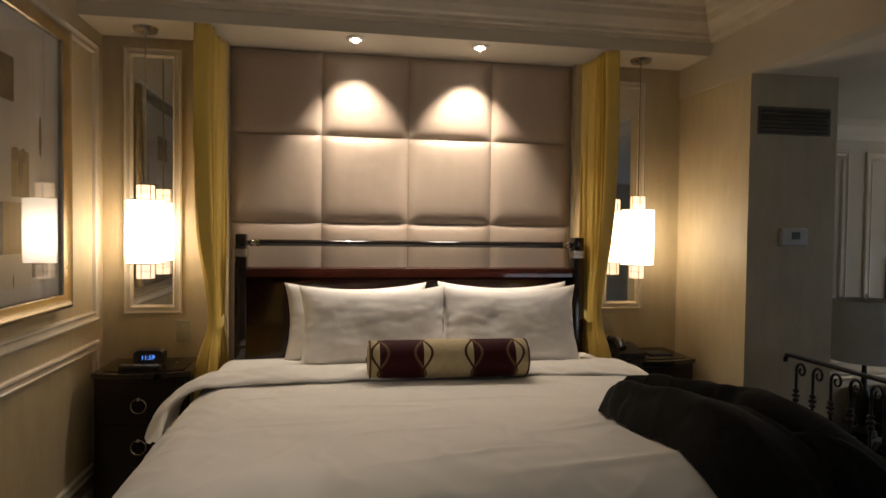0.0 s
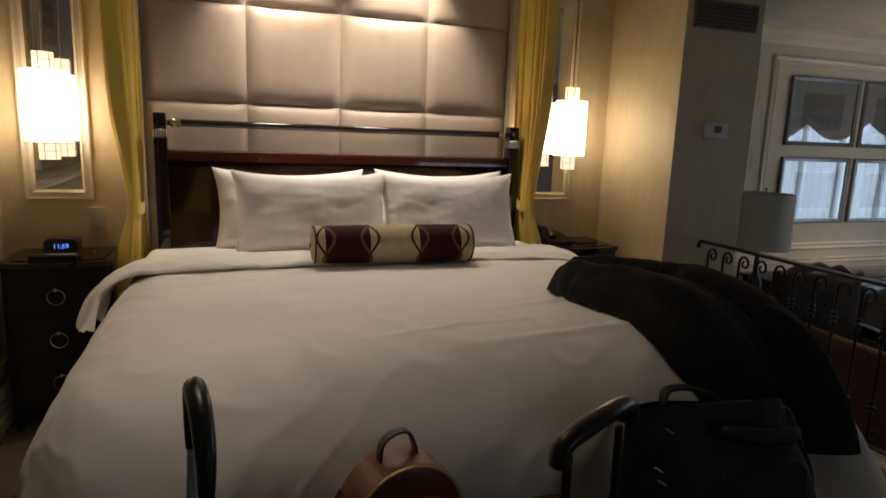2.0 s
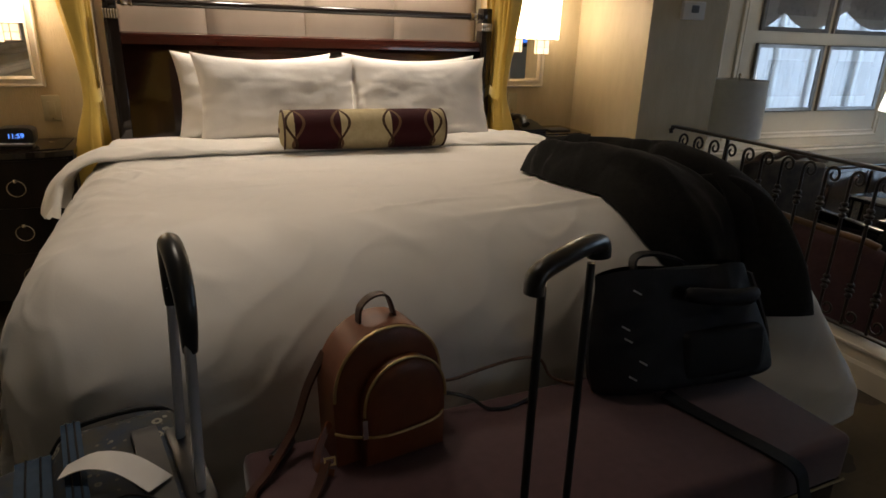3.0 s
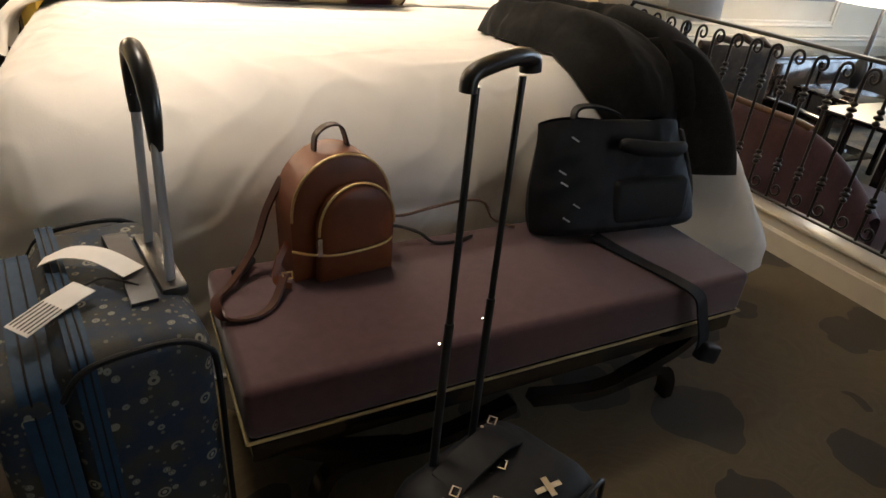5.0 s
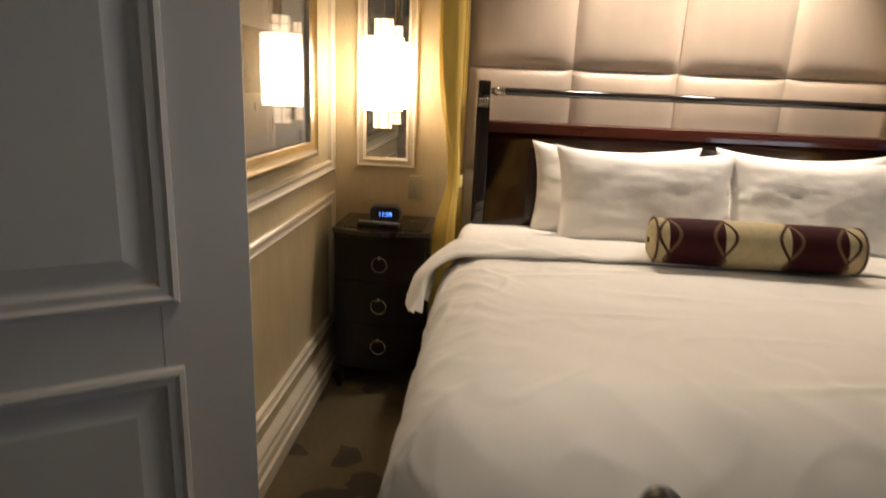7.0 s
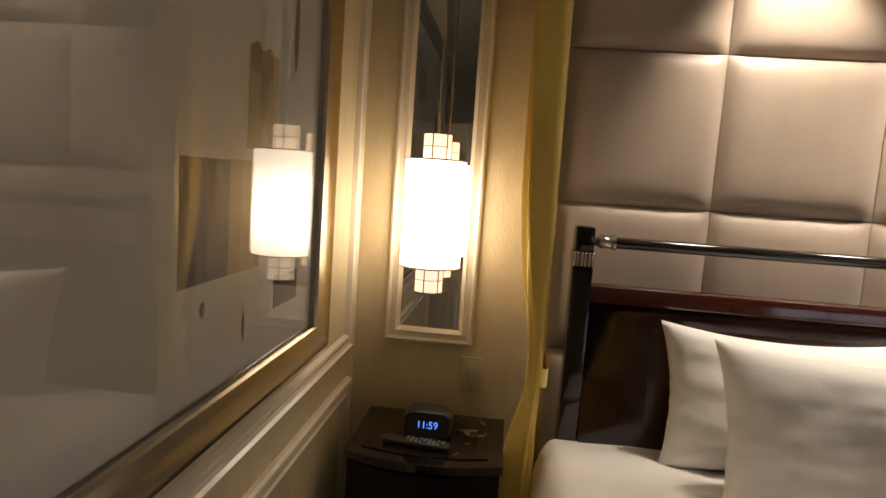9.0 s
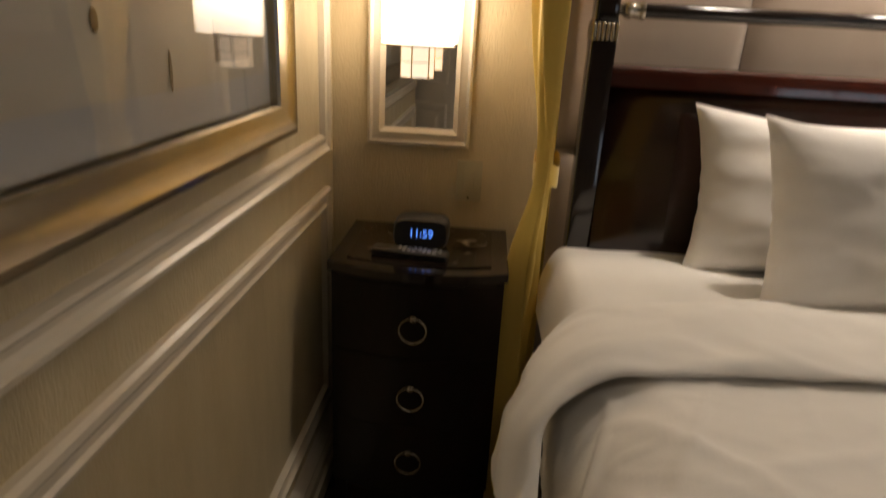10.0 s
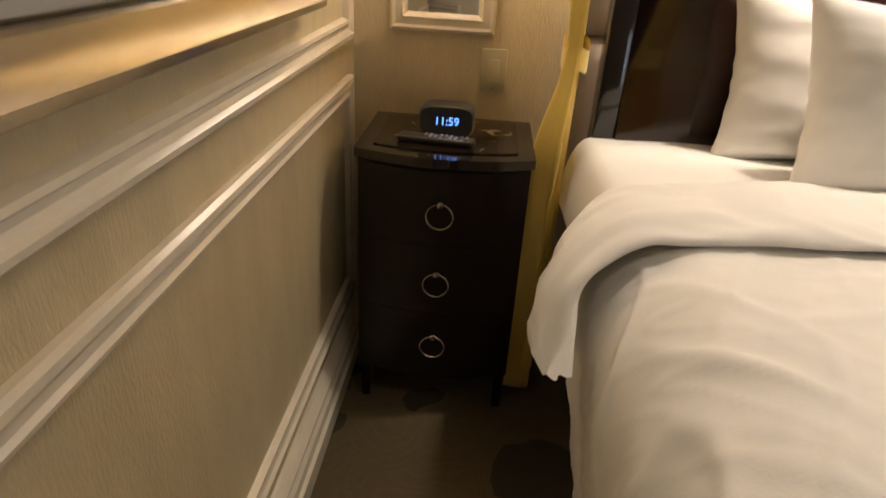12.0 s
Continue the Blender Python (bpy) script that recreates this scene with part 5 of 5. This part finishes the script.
b = grid(slumped(-1), 60, 40)
grid(slumped(1), 60, 40, bm=b)
part("body", b, BLACK_NYLON, bag, smooth=80)
part("top_zip", moved(tube(smooth_path([(-0.31, 0.008, 0.330), (-0.15, 0.004, 0.340), (0.05, 0.004, 0.336), (0.175, 0.008, 0.318)], 6), 0.007, 8), gm), BLACK_PLASTIC, bag, "black zip along the top")
part("end_binding", moved(strap(smooth_path([(0.28, 0.0, 0.02), (0.262, -0.01, 0.12), (0.222, -0.012, 0.22), (0.19, 0.0, 0.31)], 6), 0.03, 0.006, (0.3, 1, 0)), gm), DARK_GREY, bag, "dark grey end binding")
b = bx(-0.09, 0.19, -0.092, -0.04, 0.035, 0.18, 0.022, 4)
part("front_pocket", moved(crumple(b, 0.006, 9, 2), gm), BLACK_NYLON, bag)
part("rolled_flap", moved(tube(smooth_path([(-0.08, -0.062, 0.285), (0.0, -0.085, 0.275), (0.10, -0.088, 0.268), (0.15, -0.07, 0.275)], 5), [0.012, 0.02, 0.022, 0.023, 0.024, 0.024, 0.024, 0.024, 0.024, 0.024, 0.024, 0.023, 0.021, 0.019, 0.016, 0.012], 12), gm), BLACK_NYLON, bag)
part("handle", moved(strap(smooth_path([(-0.185, 0.0, 0.305), (-0.195, 0.02, 0.345), (-0.175, 0.035, 0.378), (-0.11, 0.035, 0.380), (-0.03, 0.02, 0.355), (0.0, 0.005, 0.312)], 6), 0.026, 0.008, (0, 1, 0.2)), gm), BLACK_NYLON, bag, "black carry handle")
for x, z in ((-0.255, 0.315), (-0.285, 0.22), (-0.275, 0.185), (-0.225, 0.115), (-0.255, 0.075)):
    part("zip_pull", moved(strap([(x, -0.075, z), (x + 0.02, -0.081, z - 0.012)], 0.0045, 0.003, (0.3, 0, 1)), gm), GREY_METAL, bag, "chrome zip pull")
pts = smooth_path([(1.06, 1.43, 0.475), (1.085, 1.37, 0.464), (1.115, 1.27, 0.461), (1.145, 1.16, 0.462), (1.175, 1.095, 0.445), (1.20, 1.082, 0.38), (1.235, 1.082, 0.30), (1.265, 1.10, 0.24)], 6)
part("shoulder_strap", strap(pts, 0.045, 0.006, (1, 0.25, 0)), BLACK_NYLON, bag, "black webbing strap")
part("strap_pad", moved(crumple(bx(-0.04, 0.04, -0.02, 0.02, -0.03, 0.03, 0.012, 3), 0.006, 20), pose(1.275, 1.082, 0.235, 0, 20, 0)), BLACK_NYLON, bag, "bunched end of the strap")


# ---- coat on the bed ----
def on_duvet(cu, cv, off):
    hl, hr, hf = 0.83, 0.60, 0.80
    lx, ly = BX1 - BX0, 3.14 - BY0

    def p(a, c):
        return Vector(duvet((a + hl) / (lx + hl + hr), (c + hf) / (ly + hf)))
    q = p(cu, cv)
    du, dv = p(cu + 0.02, cv) - p(cu - 0.02, cv), p(cu, cv + 0.02) - p(cu, cv - 0.02)
    nrm = du.cross(dv).normalized()
    return q + nrm * off


AXIS = smooth_path([(1.66, 0.77, 0.10), (1.73, 0.67, 0.17), (1.83, 0.48, 0.22), (1.90, 0.26, 0.25), (1.96, 0.06, 0.24), (2.00, -0.10, 0.18)], 8)


def coat(u, v):
    s = u * (len(AXIS) - 1)
    i = min(int(s), len(AXIS) - 2)
    a = AXIS[i].lerp(AXIS[i + 1], s - i)
    d = (AXIS[min(i + 1, len(AXIS) - 1)] - AXIS[max(i - 1, 0)])
    nx, ny = -d.y, d.x
    ln = math.hypot(nx, ny)
    w = (v - 0.5) * 2
    cu, cv = a.x + nx / ln * w * a.z, a.y + ny / ln * w * a.z
    cu += 0.02 * noise.noise(Vector((u * 5, w, 1)))
    rim = max(0.0, 1 - abs(w) ** 4) ** 0.5 * min(1.0, 9 * u) ** 0.5 * min(1.0, 5 * (1 - u)) ** 0.5
    high = 0.078 + 0.045 * math.sin(math.pi * min(1.0, u * 0.85)) ** 1.5
    gap = 0.035 * math.exp(-((w + 0.05 - 0.35 * u) / 0.07) ** 2) * min(1.0, 6 * u)
    lay = 0.030 * math.exp(-((w - 0.30 - 0.2 * u) / 0.16) ** 2) + 0.022 * math.exp(-((w + 0.55) / 0.18) ** 2)
    pleat = 0.026 * noise.noise(Vector((u * 1.1, w * 2.2 - u * 1.2, 3))) + 0.012 * noise.noise(Vector((u * 4 + w, w * 3, 8)))
    off = 0.010 + rim * (high + lay - gap + pleat + 0.006 * noise.noise(Vector((u * 11, w * 4, 6))))
    return on_duvet(min(2.20, cu), max(-0.4, cv), max(0.008, off))


ct = thing("coat", (1.6, 2.1, 0.86), "black wool coat thrown over the corner of the bed", "coat")
part("cloth", grid(coat, 90, 46), BLACK_WOOL, ct, smooth=80)
roll = [on_duvet(1.72 + 0.34 * k / 14, 0.74 - 0.54 * (k / 14), 0.080 + 0.036 * (k / 14) + 0.006 * math.sin(k)) for k in range(15)]
part("collar", tube(roll, [0.016 + 0.020 * math.sin(math.pi * min(1, (k + 2) / 16)) for k in range(15)], 14, flat=0.7), BLACK_WOOL, ct, "rolled coat collar", smooth=80)


def sleeve(u, v):
    """A limp wide sleeve hanging over the corner of the bed, open at its end."""
    p0, p1, p2, p3 = Vector((1.46, 1.96, 0.84)), Vector((1.58, 1.82, 0.99)), Vector((1.65, 1.66, 0.86)), Vector((1.63, 1.57, 0.57))
    k = 1 - v
    c = p0 * k ** 3 + p1 * 3 * k * k * v + p2 * 3 * k * v * v + p3 * v ** 3
    d = (-3 * k * k * p0 + (3 * k * k - 6 * k * v) * p1 + (6 * k * v - 3 * v * v) * p2 + 3 * v * v * p3).normalized()
    e1 = d.cross(Vector((0.45, 0.85, 0.2))).normalized()
    e2 = d.cross(e1)
    a = u * math.tau
    rr = (0.075 + 0.015 * v) * (1 + 0.10 * noise.noise(Vector((math.cos(a) * 1.5, math.sin(a) * 1.5, v * 4))) + 0.06 * math.sin(a * 3 + v * 7))
    return c + e1 * rr * math.cos(a) + e2 * rr * 0.62 * math.sin(a)


ob = part("sleeve", grid(sleeve, 48, 30, closed=True), BLACK_WOOL, ct, "hanging coat sleeve", smooth=80)
md = ob.modifiers.new("thick", "SOLIDIFY")
md.thickness = 0.006


# ---- balustrade ----
structure("plinth", bx(2.50, 2.62, -2.8, PIER_Y, LOW, 0.165), TRIM, "cream low kerb wall under the railing", "kerb")
b = extrude([(0, 0), (0.014, 0), (0.014, 0.10), (0.006, 0.115), (0, 0.115)], (2.50, -2.8, 0), (2.50, PIER_Y - 0.02, 0), (-1, 0, 0), (0, 0, 1))
bx(2.485, 2.635, -2.8, PIER_Y - 0.002, 0.165, 0.182, 0.004, 1, bm=b)
structure("trim_plinth", b, TRIM, "cream skirting and capping of the kerb", "trim")
RX, RZ = 2.56, 0.93
rail = thing("balustrade", (RX, 1.2, 0.182), "black wrought iron balustrade with scrolled balusters", "railing")
part("handrail", bx(RX - 0.02, RX + 0.02, -1.2, 3.215, RZ - 0.016, RZ, 0.005, 2), IRON, rail, "flat iron handrail")
part("rail_end", tube([(RX, 3.21, RZ - 0.012), (RX, 3.23, RZ - 0.03), (RX, 3.225, RZ - 0.05)], 0.012, 10), IRON, rail)
part("bottom_rail", bx(RX - 0.014, RX + 0.014, -1.2, 3.215, 0.20, 0.212, 0.003, 1), IRON, rail)


def baluster_mesh(flip):
    b = tube([(0, 0, 0.205), (0, 0, 0.84)], 0.0075, 8)
    for z, r in ((0.74, 0.016), (0.715, 0.02), (0.69, 0.016), (0.40, 0.016), (0.375, 0.02), (0.35, 0.016)):
        lathe([(0.007, z - 0.012), (r, z - 0.004), (r, z + 0.004), (0.007, z + 0.012)], (0, 0, 0), 10, bm=b)
    sp = []
    for k in range(22):
        a = k / 21
        th = math.pi - a * math.pi * 2.3
        r = 0.036 * (1 - 0.72 * a)
        sp.append((0, flip * (0.036 + r * math.cos(th)), 0.855 + r * math.sin(th) * 1.15))
    tube([(0, 0, 0.80), (0, 0, 0.84)] + sp, [0.0075, 0.0075] + [0.0075 - 0.002 * k / 21 for k in range(22)], 8, bm=b)
    sp = []
    for k in range(18):
        a = k / 17
        th = math.pi + a * math.pi * 2.0
        r = 0.034 * (1 - 0.65 * a)
        sp.append((0, flip * (0.034 + r * math.cos(th)), 0.262 + r * math.sin(th) * 1.1))
    tube([(0, 0, 0.32), (0, 0, 0.285)] + sp, 0.006, 8, bm=b)
    return mesh_of("baluster", b, IRON, 50)


bmesh_a = baluster_mesh(-1)
y = 3.145
while y > -1.1:
    o = new("baluster", bmesh_a)
    o.location = (RX, y, 0)
    o.parent = rail
    o.matrix_parent_inverse = rail.matrix_basis.inverted()
    y -= 0.118


# ---- pier: vent and thermostat ----
vent = thing("air_vent", (2.597, 3.26, 2.13), "dark slatted air vent high on the wall", "vent")
part("backing", bx(2.385, 2.81, 3.254, 3.259, 2.135, 2.265), BLACK_PLASTIC, vent)
BR_METAL = mat("bronze_metal", (0.17, 0.14, 0.10), (0.14, 0.115, 0.08), 20, 0.5)
part("frame", rect_frame((2.375, 3.26, 2.125), (1, 0, 0), (0, 0, 1), (0, -1, 0), 0.445, 0.15, [(0, 0), (0, 0.008), (0.010, 0.01), (0.012, 0.004)]), BR_METAL, vent)
for k in range(6):
    b = bx(2.386, 2.809, -0.010, 0.010, -0.0025, 0.0025)
    part("slat", moved(b, pose(0, 3.249, 2.147 + 0.0215 * k, -35, 0, 0)), BR_METAL, vent)
th = thing("thermostat", (2.60, 3.26, 1.566), "white wall thermostat with a grey display", "thermostat")
part("case", bx(2.522, 2.682, 3.232, 3.2595, 1.516, 1.614, 0.008, 3), WHITE_PLASTIC, th)
part("display", bx(2.580, 2.632, 3.230, 3.233, 1.552, 1.592, 0.001, 1), mat("grey_display", (0.16, 0.17, 0.17), (0.13, 0.14, 0.14), 20, 0.3), th, "grey display")


# ---- sitting area ----
SILVER_FRAME = mat("dull_silver_frame", (0.22, 0.21, 0.20), (0.17, 0.16, 0.15), 20, 0.35, metal=0.7)
MAT_BOARD = mat("pale_mount", (0.42, 0.42, 0.42), (0.38, 0.38, 0.38), 5, 0.8)
PRINT = mat("grey_print", (0.16, 0.15, 0.15), (0.22, 0.20, 0.19), 5, 0.7)
for x0 in (4.33, 5.17):
    for z0 in (0.842, 1.505):
        p_ = thing("framed_print", (x0 + 0.39, 4.36, z0), "framed print under glass hanging on the panelled wall", "picture", "prints on the sitting area wall")
        part("frame", rect_frame((x0, 4.36, z0), (1, 0, 0), (0, 0, 1), (0, -1, 0), 0.78, 0.565, [(0, 0.001), (0, 0.026), (0.008, 0.03), (0.034, 0.022), (0.036, 0.010)]), SILVER_FRAME, p_, smooth=30)
        part("mount", bx(x0 + 0.03, x0 + 0.75, 4.350, 4.358, z0 + 0.03, z0 + 0.535), MAT_BOARD, p_)
        part("image", bx(x0 + 0.16, x0 + 0.62, 4.3485, 4.350, z0 + 0.13, z0 + 0.435), PRINT, p_)
        g_ = part("pane", bx(x0 + 0.03, x0 + 0.75, 4.343, 4.346, z0 + 0.03, z0 + 0.535), PRINT_GLASS, p_, "clear picture glass", smooth=None)
        g_.visible_shadow = False


def table_lamp(x, y, zt, zb, r0, r1, zbase, shade, label):
    t = thing("table_lamp", (x, y, zbase), label, "lamp")
    part("shade", lathe([(r1, zb), (r0, zt), (r0 - 0.004, zt), (r1 - 0.004, zb)], (x, y, 0), 40), shade, t, "white drum shade")
    part("base", lathe([(0.0005, zbase), (0.08, zbase), (0.08, zbase + 0.02), (0.03, zbase + 0.05), (0.055, zbase + 0.14), (0.05, zbase + 0.24), (0.02, zbase + 0.30), (0.012, zb + 0.02), (0.012, zt - 0.08), (0.0005, zt - 0.08)], (x, y, 0), 24), BLACK_PLASTIC, t)
    part("finial", lathe([(0.004, zt - 0.08), (0.004, zt + 0.02), (0.012, zt + 0.03), (0.0005, zt + 0.045)], (x, y, 0), 12), SILVER, t)


table_lamp(3.57, 3.75, 1.155, 0.757, 0.195, 0.208, 0.27, LAMPSHADE, "unlit table lamp with white drum shade")
table_lamp(5.06, 3.3, 1.40, 0.945, 0.27, 0.34, 0.27, LAMP_GLOW, "lit table lamp with white tapered shade")


def side_table(x, y, w, h, label):
    t = thing("side_table", (x, y, LOW), label, "side table")
    part("top", bx(x - w / 2, x + w / 2, y - w / 2, y + w / 2, h - 0.03, h, 0.006), EBONY, t)
    part("shelf", bx(x - w / 2 + 0.03, x + w / 2 - 0.03, y - w / 2 + 0.03, y + w / 2 - 0.03, LOW + 0.15, LOW + 0.17, 0.003), EBONY, t)
    for sx in (-1, 1):
        for sy in (-1, 1):
            a, c = x + sx * (w / 2 - 0.04), y + sy * (w / 2 - 0.04)
            part("leg", bx(a - 0.02, a + 0.02, c - 0.02, c + 0.02, LOW, h - 0.03, 0.003), EBONY, t)


side_table(3.57, 3.75, 0.6, 0.27, "dark square side table under the lamp")
side_table(5.06, 3.3, 0.6, 0.27, "dark square side table under the lit lamp")


def settee():
    t = thing("settee", (3.15, 2.3, LOW), "plum settee with a curved back and carved wood trim", "sofa")
    prof = lambda s: 0.47 - 0.02 * s if s < 0.55 else 0.459 - 0.34 * ((s - 0.55) / 0.45) ** 2

    def back(u, v):
        s = u
        yy = 3.0 - 1.25 * s
        xx = 2.98 - 0.05 * math.sin(s * math.pi) + (0.10 * s * s)
        a = v * math.tau
        top = prof(s)
        return (xx + 0.075 + 0.065 * math.cos(a), yy, (LOW + 0.22 + top) / 2 + (top - LOW - 0.22) / 2 * math.copysign(abs(math.sin(a)) ** 0.4, math.sin(a)))
    b = grid(back, 30, 28)
    part("back", b, MAROON, t, "plum upholstered back", smooth=70)
    part("wood_trim", tube([(2.98 - 0.05 * math.sin(s / 20 * math.pi) + 0.10 * (s / 20) ** 2 + 0.075, 3.0 - 1.25 * s / 20, prof(s / 20) + 0.006) for s in range(14)], 0.02, 10), mat("carved_wood", (0.16, 0.08, 0.035), (0.11, 0.055, 0.025), 20, 0.35), t, "carved wood top trim")
    part("seat", bx(3.10, 3.75, 1.78, 2.95, LOW + 0.2, LOW + 0.44, 0.05, 3), MAROON, t, "plum seat cushion")
    for x, y in ((3.05, 1.82), (3.05, 2.92), (3.7, 1.82), (3.7, 2.92)):
        part("leg", lathe([(0.018, LOW), (0.028, LOW + 0.2), (0.0005, LOW + 0.2)], (x, y, 0), 10), EBONY, t)


settee()


def armchair(x, y, rz, label):
    t = thing("armchair", (x, y, LOW), label, "armchair")
    m = pose(x, y, LOW, 0, 0, rz)
    part("seat", moved(bx(-0.32, 0.32, -0.32, 0.28, 0.2, 0.45, 0.05, 3), m), MAROON, t)
    part("backrest", moved(crumple(bx(-0.33, 0.33, 0.22, 0.34, 0.22, 0.98, 0.05, 3), 0.01, 5), m), mat("dark_tapestry", (0.06, 0.045, 0.03), (0.03, 0.022, 0.016), 14, 0.8), t, "dark patterned back")
    pts = [(-0.34 + 0.68 * k / 16, 0.28, 0.97 + 0.06 * math.sin(k / 16 * math.pi) + 0.015 * math.cos(k * 1.57)) for k in range(17)]
    part("crest_rail", moved(tube(pts, 0.025, 10), m), mat("walnut_carving", (0.09, 0.05, 0.025), (0.06, 0.03, 0.016), 20, 0.4), t, "carved crest rail")
    for s in (-1, 1):
        part("arm", moved(bx(s * 0.36 - 0.04, s * 0.36 + 0.04, -0.30, 0.30, 0.55, 0.63, 0.02, 3), m), EBONY, t)
        for yy in (-0.28, 0.28):
            part("leg", moved(bx(s * 0.33 - 0.025, s * 0.33 + 0.025, yy - 0.025, yy + 0.025, 0, 0.55, 0.006), m), EBONY, t)


armchair(5.55, 2.55, -70, "dark upholstered armchair with a carved crest rail")
armchair(3.75, 3.15, -10, "dark upholstered armchair beside the lamp table")
cred = thing("credenza", (5.3, 4.1, LOW), "long dark credenza against the panelled wall", "cabinet")
part("body", bx(4.05, 6.9, 3.92, 4.33, LOW + 0.08, 0.40, 0.006), EBONY, cred)
part("top", bx(4.0, 6.95, 3.89, 4.335, 0.40, 0.43, 0.006), EBONY, cred, "dark polished top")
for k in range(4):
    part("door", bx(4.08 + 0.71 * k, 4.74 + 0.71 * k, 3.905, 3.919, LOW + 0.11, 0.37, 0.004), EBONY, cred)
desk = thing("desk", (4.3, 2.35, LOW), "dark desk with a glass top edge", "desk")
part("top", bx(3.75, 4.95, 2.1, 2.65, 0.375, 0.40, 0.004), EBONY, desk)
part("glass_sheet", bx(3.74, 4.96, 2.09, 2.66, 0.400, 0.408, 0.002, 1), BLACK_PLASTIC, desk, "dark glass top sheet")
for x in (3.8, 4.9):
    for y in (2.15, 2.6):
        part("leg", bx(x - 0.03, x + 0.03, y - 0.03, y + 0.03, LOW, 0.375, 0.005), EBONY, desk)

# windows with sheers: outer wall, and an unseen south one added as fill; television
win = thing("window_1", (7.8, 2.0, 0.1), "wide window with white sheer curtains and daylight behind", "window")
tagged(win, kind="structure")
part("daylight", bx(7.86, 7.88, 0.9, 3.3, 0.3, 1.9), SKYGLOW, win, "bright sheet for daylight and fill beyond the sheers")
part("window_frame", rect_frame((7.76, 0.9, 0.3), (0, 1, 0), (0, 0, 1), (-1, 0, 0), 2.4, 1.6, [(0, -0.05), (0, 0.02), (0.06, 0.02), (0.06, -0.05)]), TRIM, win)
for y in (1.5, 2.1, 2.7):
    part("mullion", bx(7.78, 7.83, y - 0.03, y + 0.03, 0.3, 1.9), TRIM, win)
# Unseen window, added to throw fill light on pier, bench and bed foot
FILL_WIN = thing("fill_window", (3.7, -2.87, 0.5), "unseen window added as fill light, glowing behind a white sheer curtain", "window")
tagged(FILL_WIN, kind="structure")
# Glowing sheet put here as fill, not daylight known to enter
part("daylight", bx(2.9, 4.5, -2.92, -2.90, 0.5, 1.9), FILL_GLOW, FILL_WIN, "bright sheet for daylight and fill beyond the sheers")
part("window_frame", rect_frame((2.9, -2.8, 0.5), (1, 0, 0), (0, 0, 1), (0, 1, 0), 1.6, 1.4, [(0, -0.05), (0, 0.02), (0.06, 0.02), (0.06, -0.05)]), TRIM, FILL_WIN)
part("mullion", bx(3.67, 3.73, -2.86, -2.82, 0.5, 1.9), TRIM, FILL_WIN)
SHEER = bpy.data.materials.new("white_sheer")
SHEER.use_nodes = True
sn, sl_ = SHEER.node_tree.nodes, SHEER.node_tree.links
sn.remove(sn["Principled BSDF"])
mx_, t1, t2 = sn.new("ShaderNodeMixShader"), sn.new("ShaderNodeBsdfTransparent"), sn.new("ShaderNodeBsdfTranslucent")
mx_.inputs[0].default_value = 0.45
t2.inputs[0].default_value = (0.85, 0.88, 0.9, 1)
sl_.new(t1.outputs[0], mx_.inputs[1]), sl_.new(t2.outputs[0], mx_.inputs[2]), sl_.new(mx_.outputs[0], sn["Material Output"].inputs[0])
part("sheer", grid(lambda u, v: (7.70 + 0.03 * math.sin(u * 120 + 2 * math.sin(u * 17)), 0.8 + 2.6 * u, 0.1 + 1.85 * v), 260, 4), SHEER, win, "white sheer curtain", smooth=80)
part("sheer", grid(lambda u, v: (2.8 + 1.8 * u, -2.74 + 0.03 * math.sin(u * 70 + 2 * math.sin(u * 17)), 0.4 + 1.55 * v), 160, 4), SHEER, FILL_WIN, "white sheer curtain", smooth=80)
part("swag", grid(lambda u, v: (7.66 - 0.02 * math.sin(v * 9), 0.75 + 2.7 * u, 2.0 - v * (0.18 + 0.22 * abs(math.sin(u * math.pi * 3)))), 60, 10), LAMPSHADE, win, "white swagged valance", smooth=80)
tv = thing("television", (5.5, -2.76, 1.3), "wall television with a dim blue picture", "television")
part("bezel", bx(4.85, 6.15, -2.799, -2.74, 1.22, 1.98, 0.01), BLACK_PLASTIC, tv)
part("screen", bx(4.89, 6.11, -2.742, -2.737, 1.26, 1.94), BLACK_PLASTIC, tv, "dark glossy screen")
part("blue_picture", bx(5.45, 6.08, -2.7365, -2.735, 1.30, 1.90), TV_GLOW, tv, "glowing blue picture")
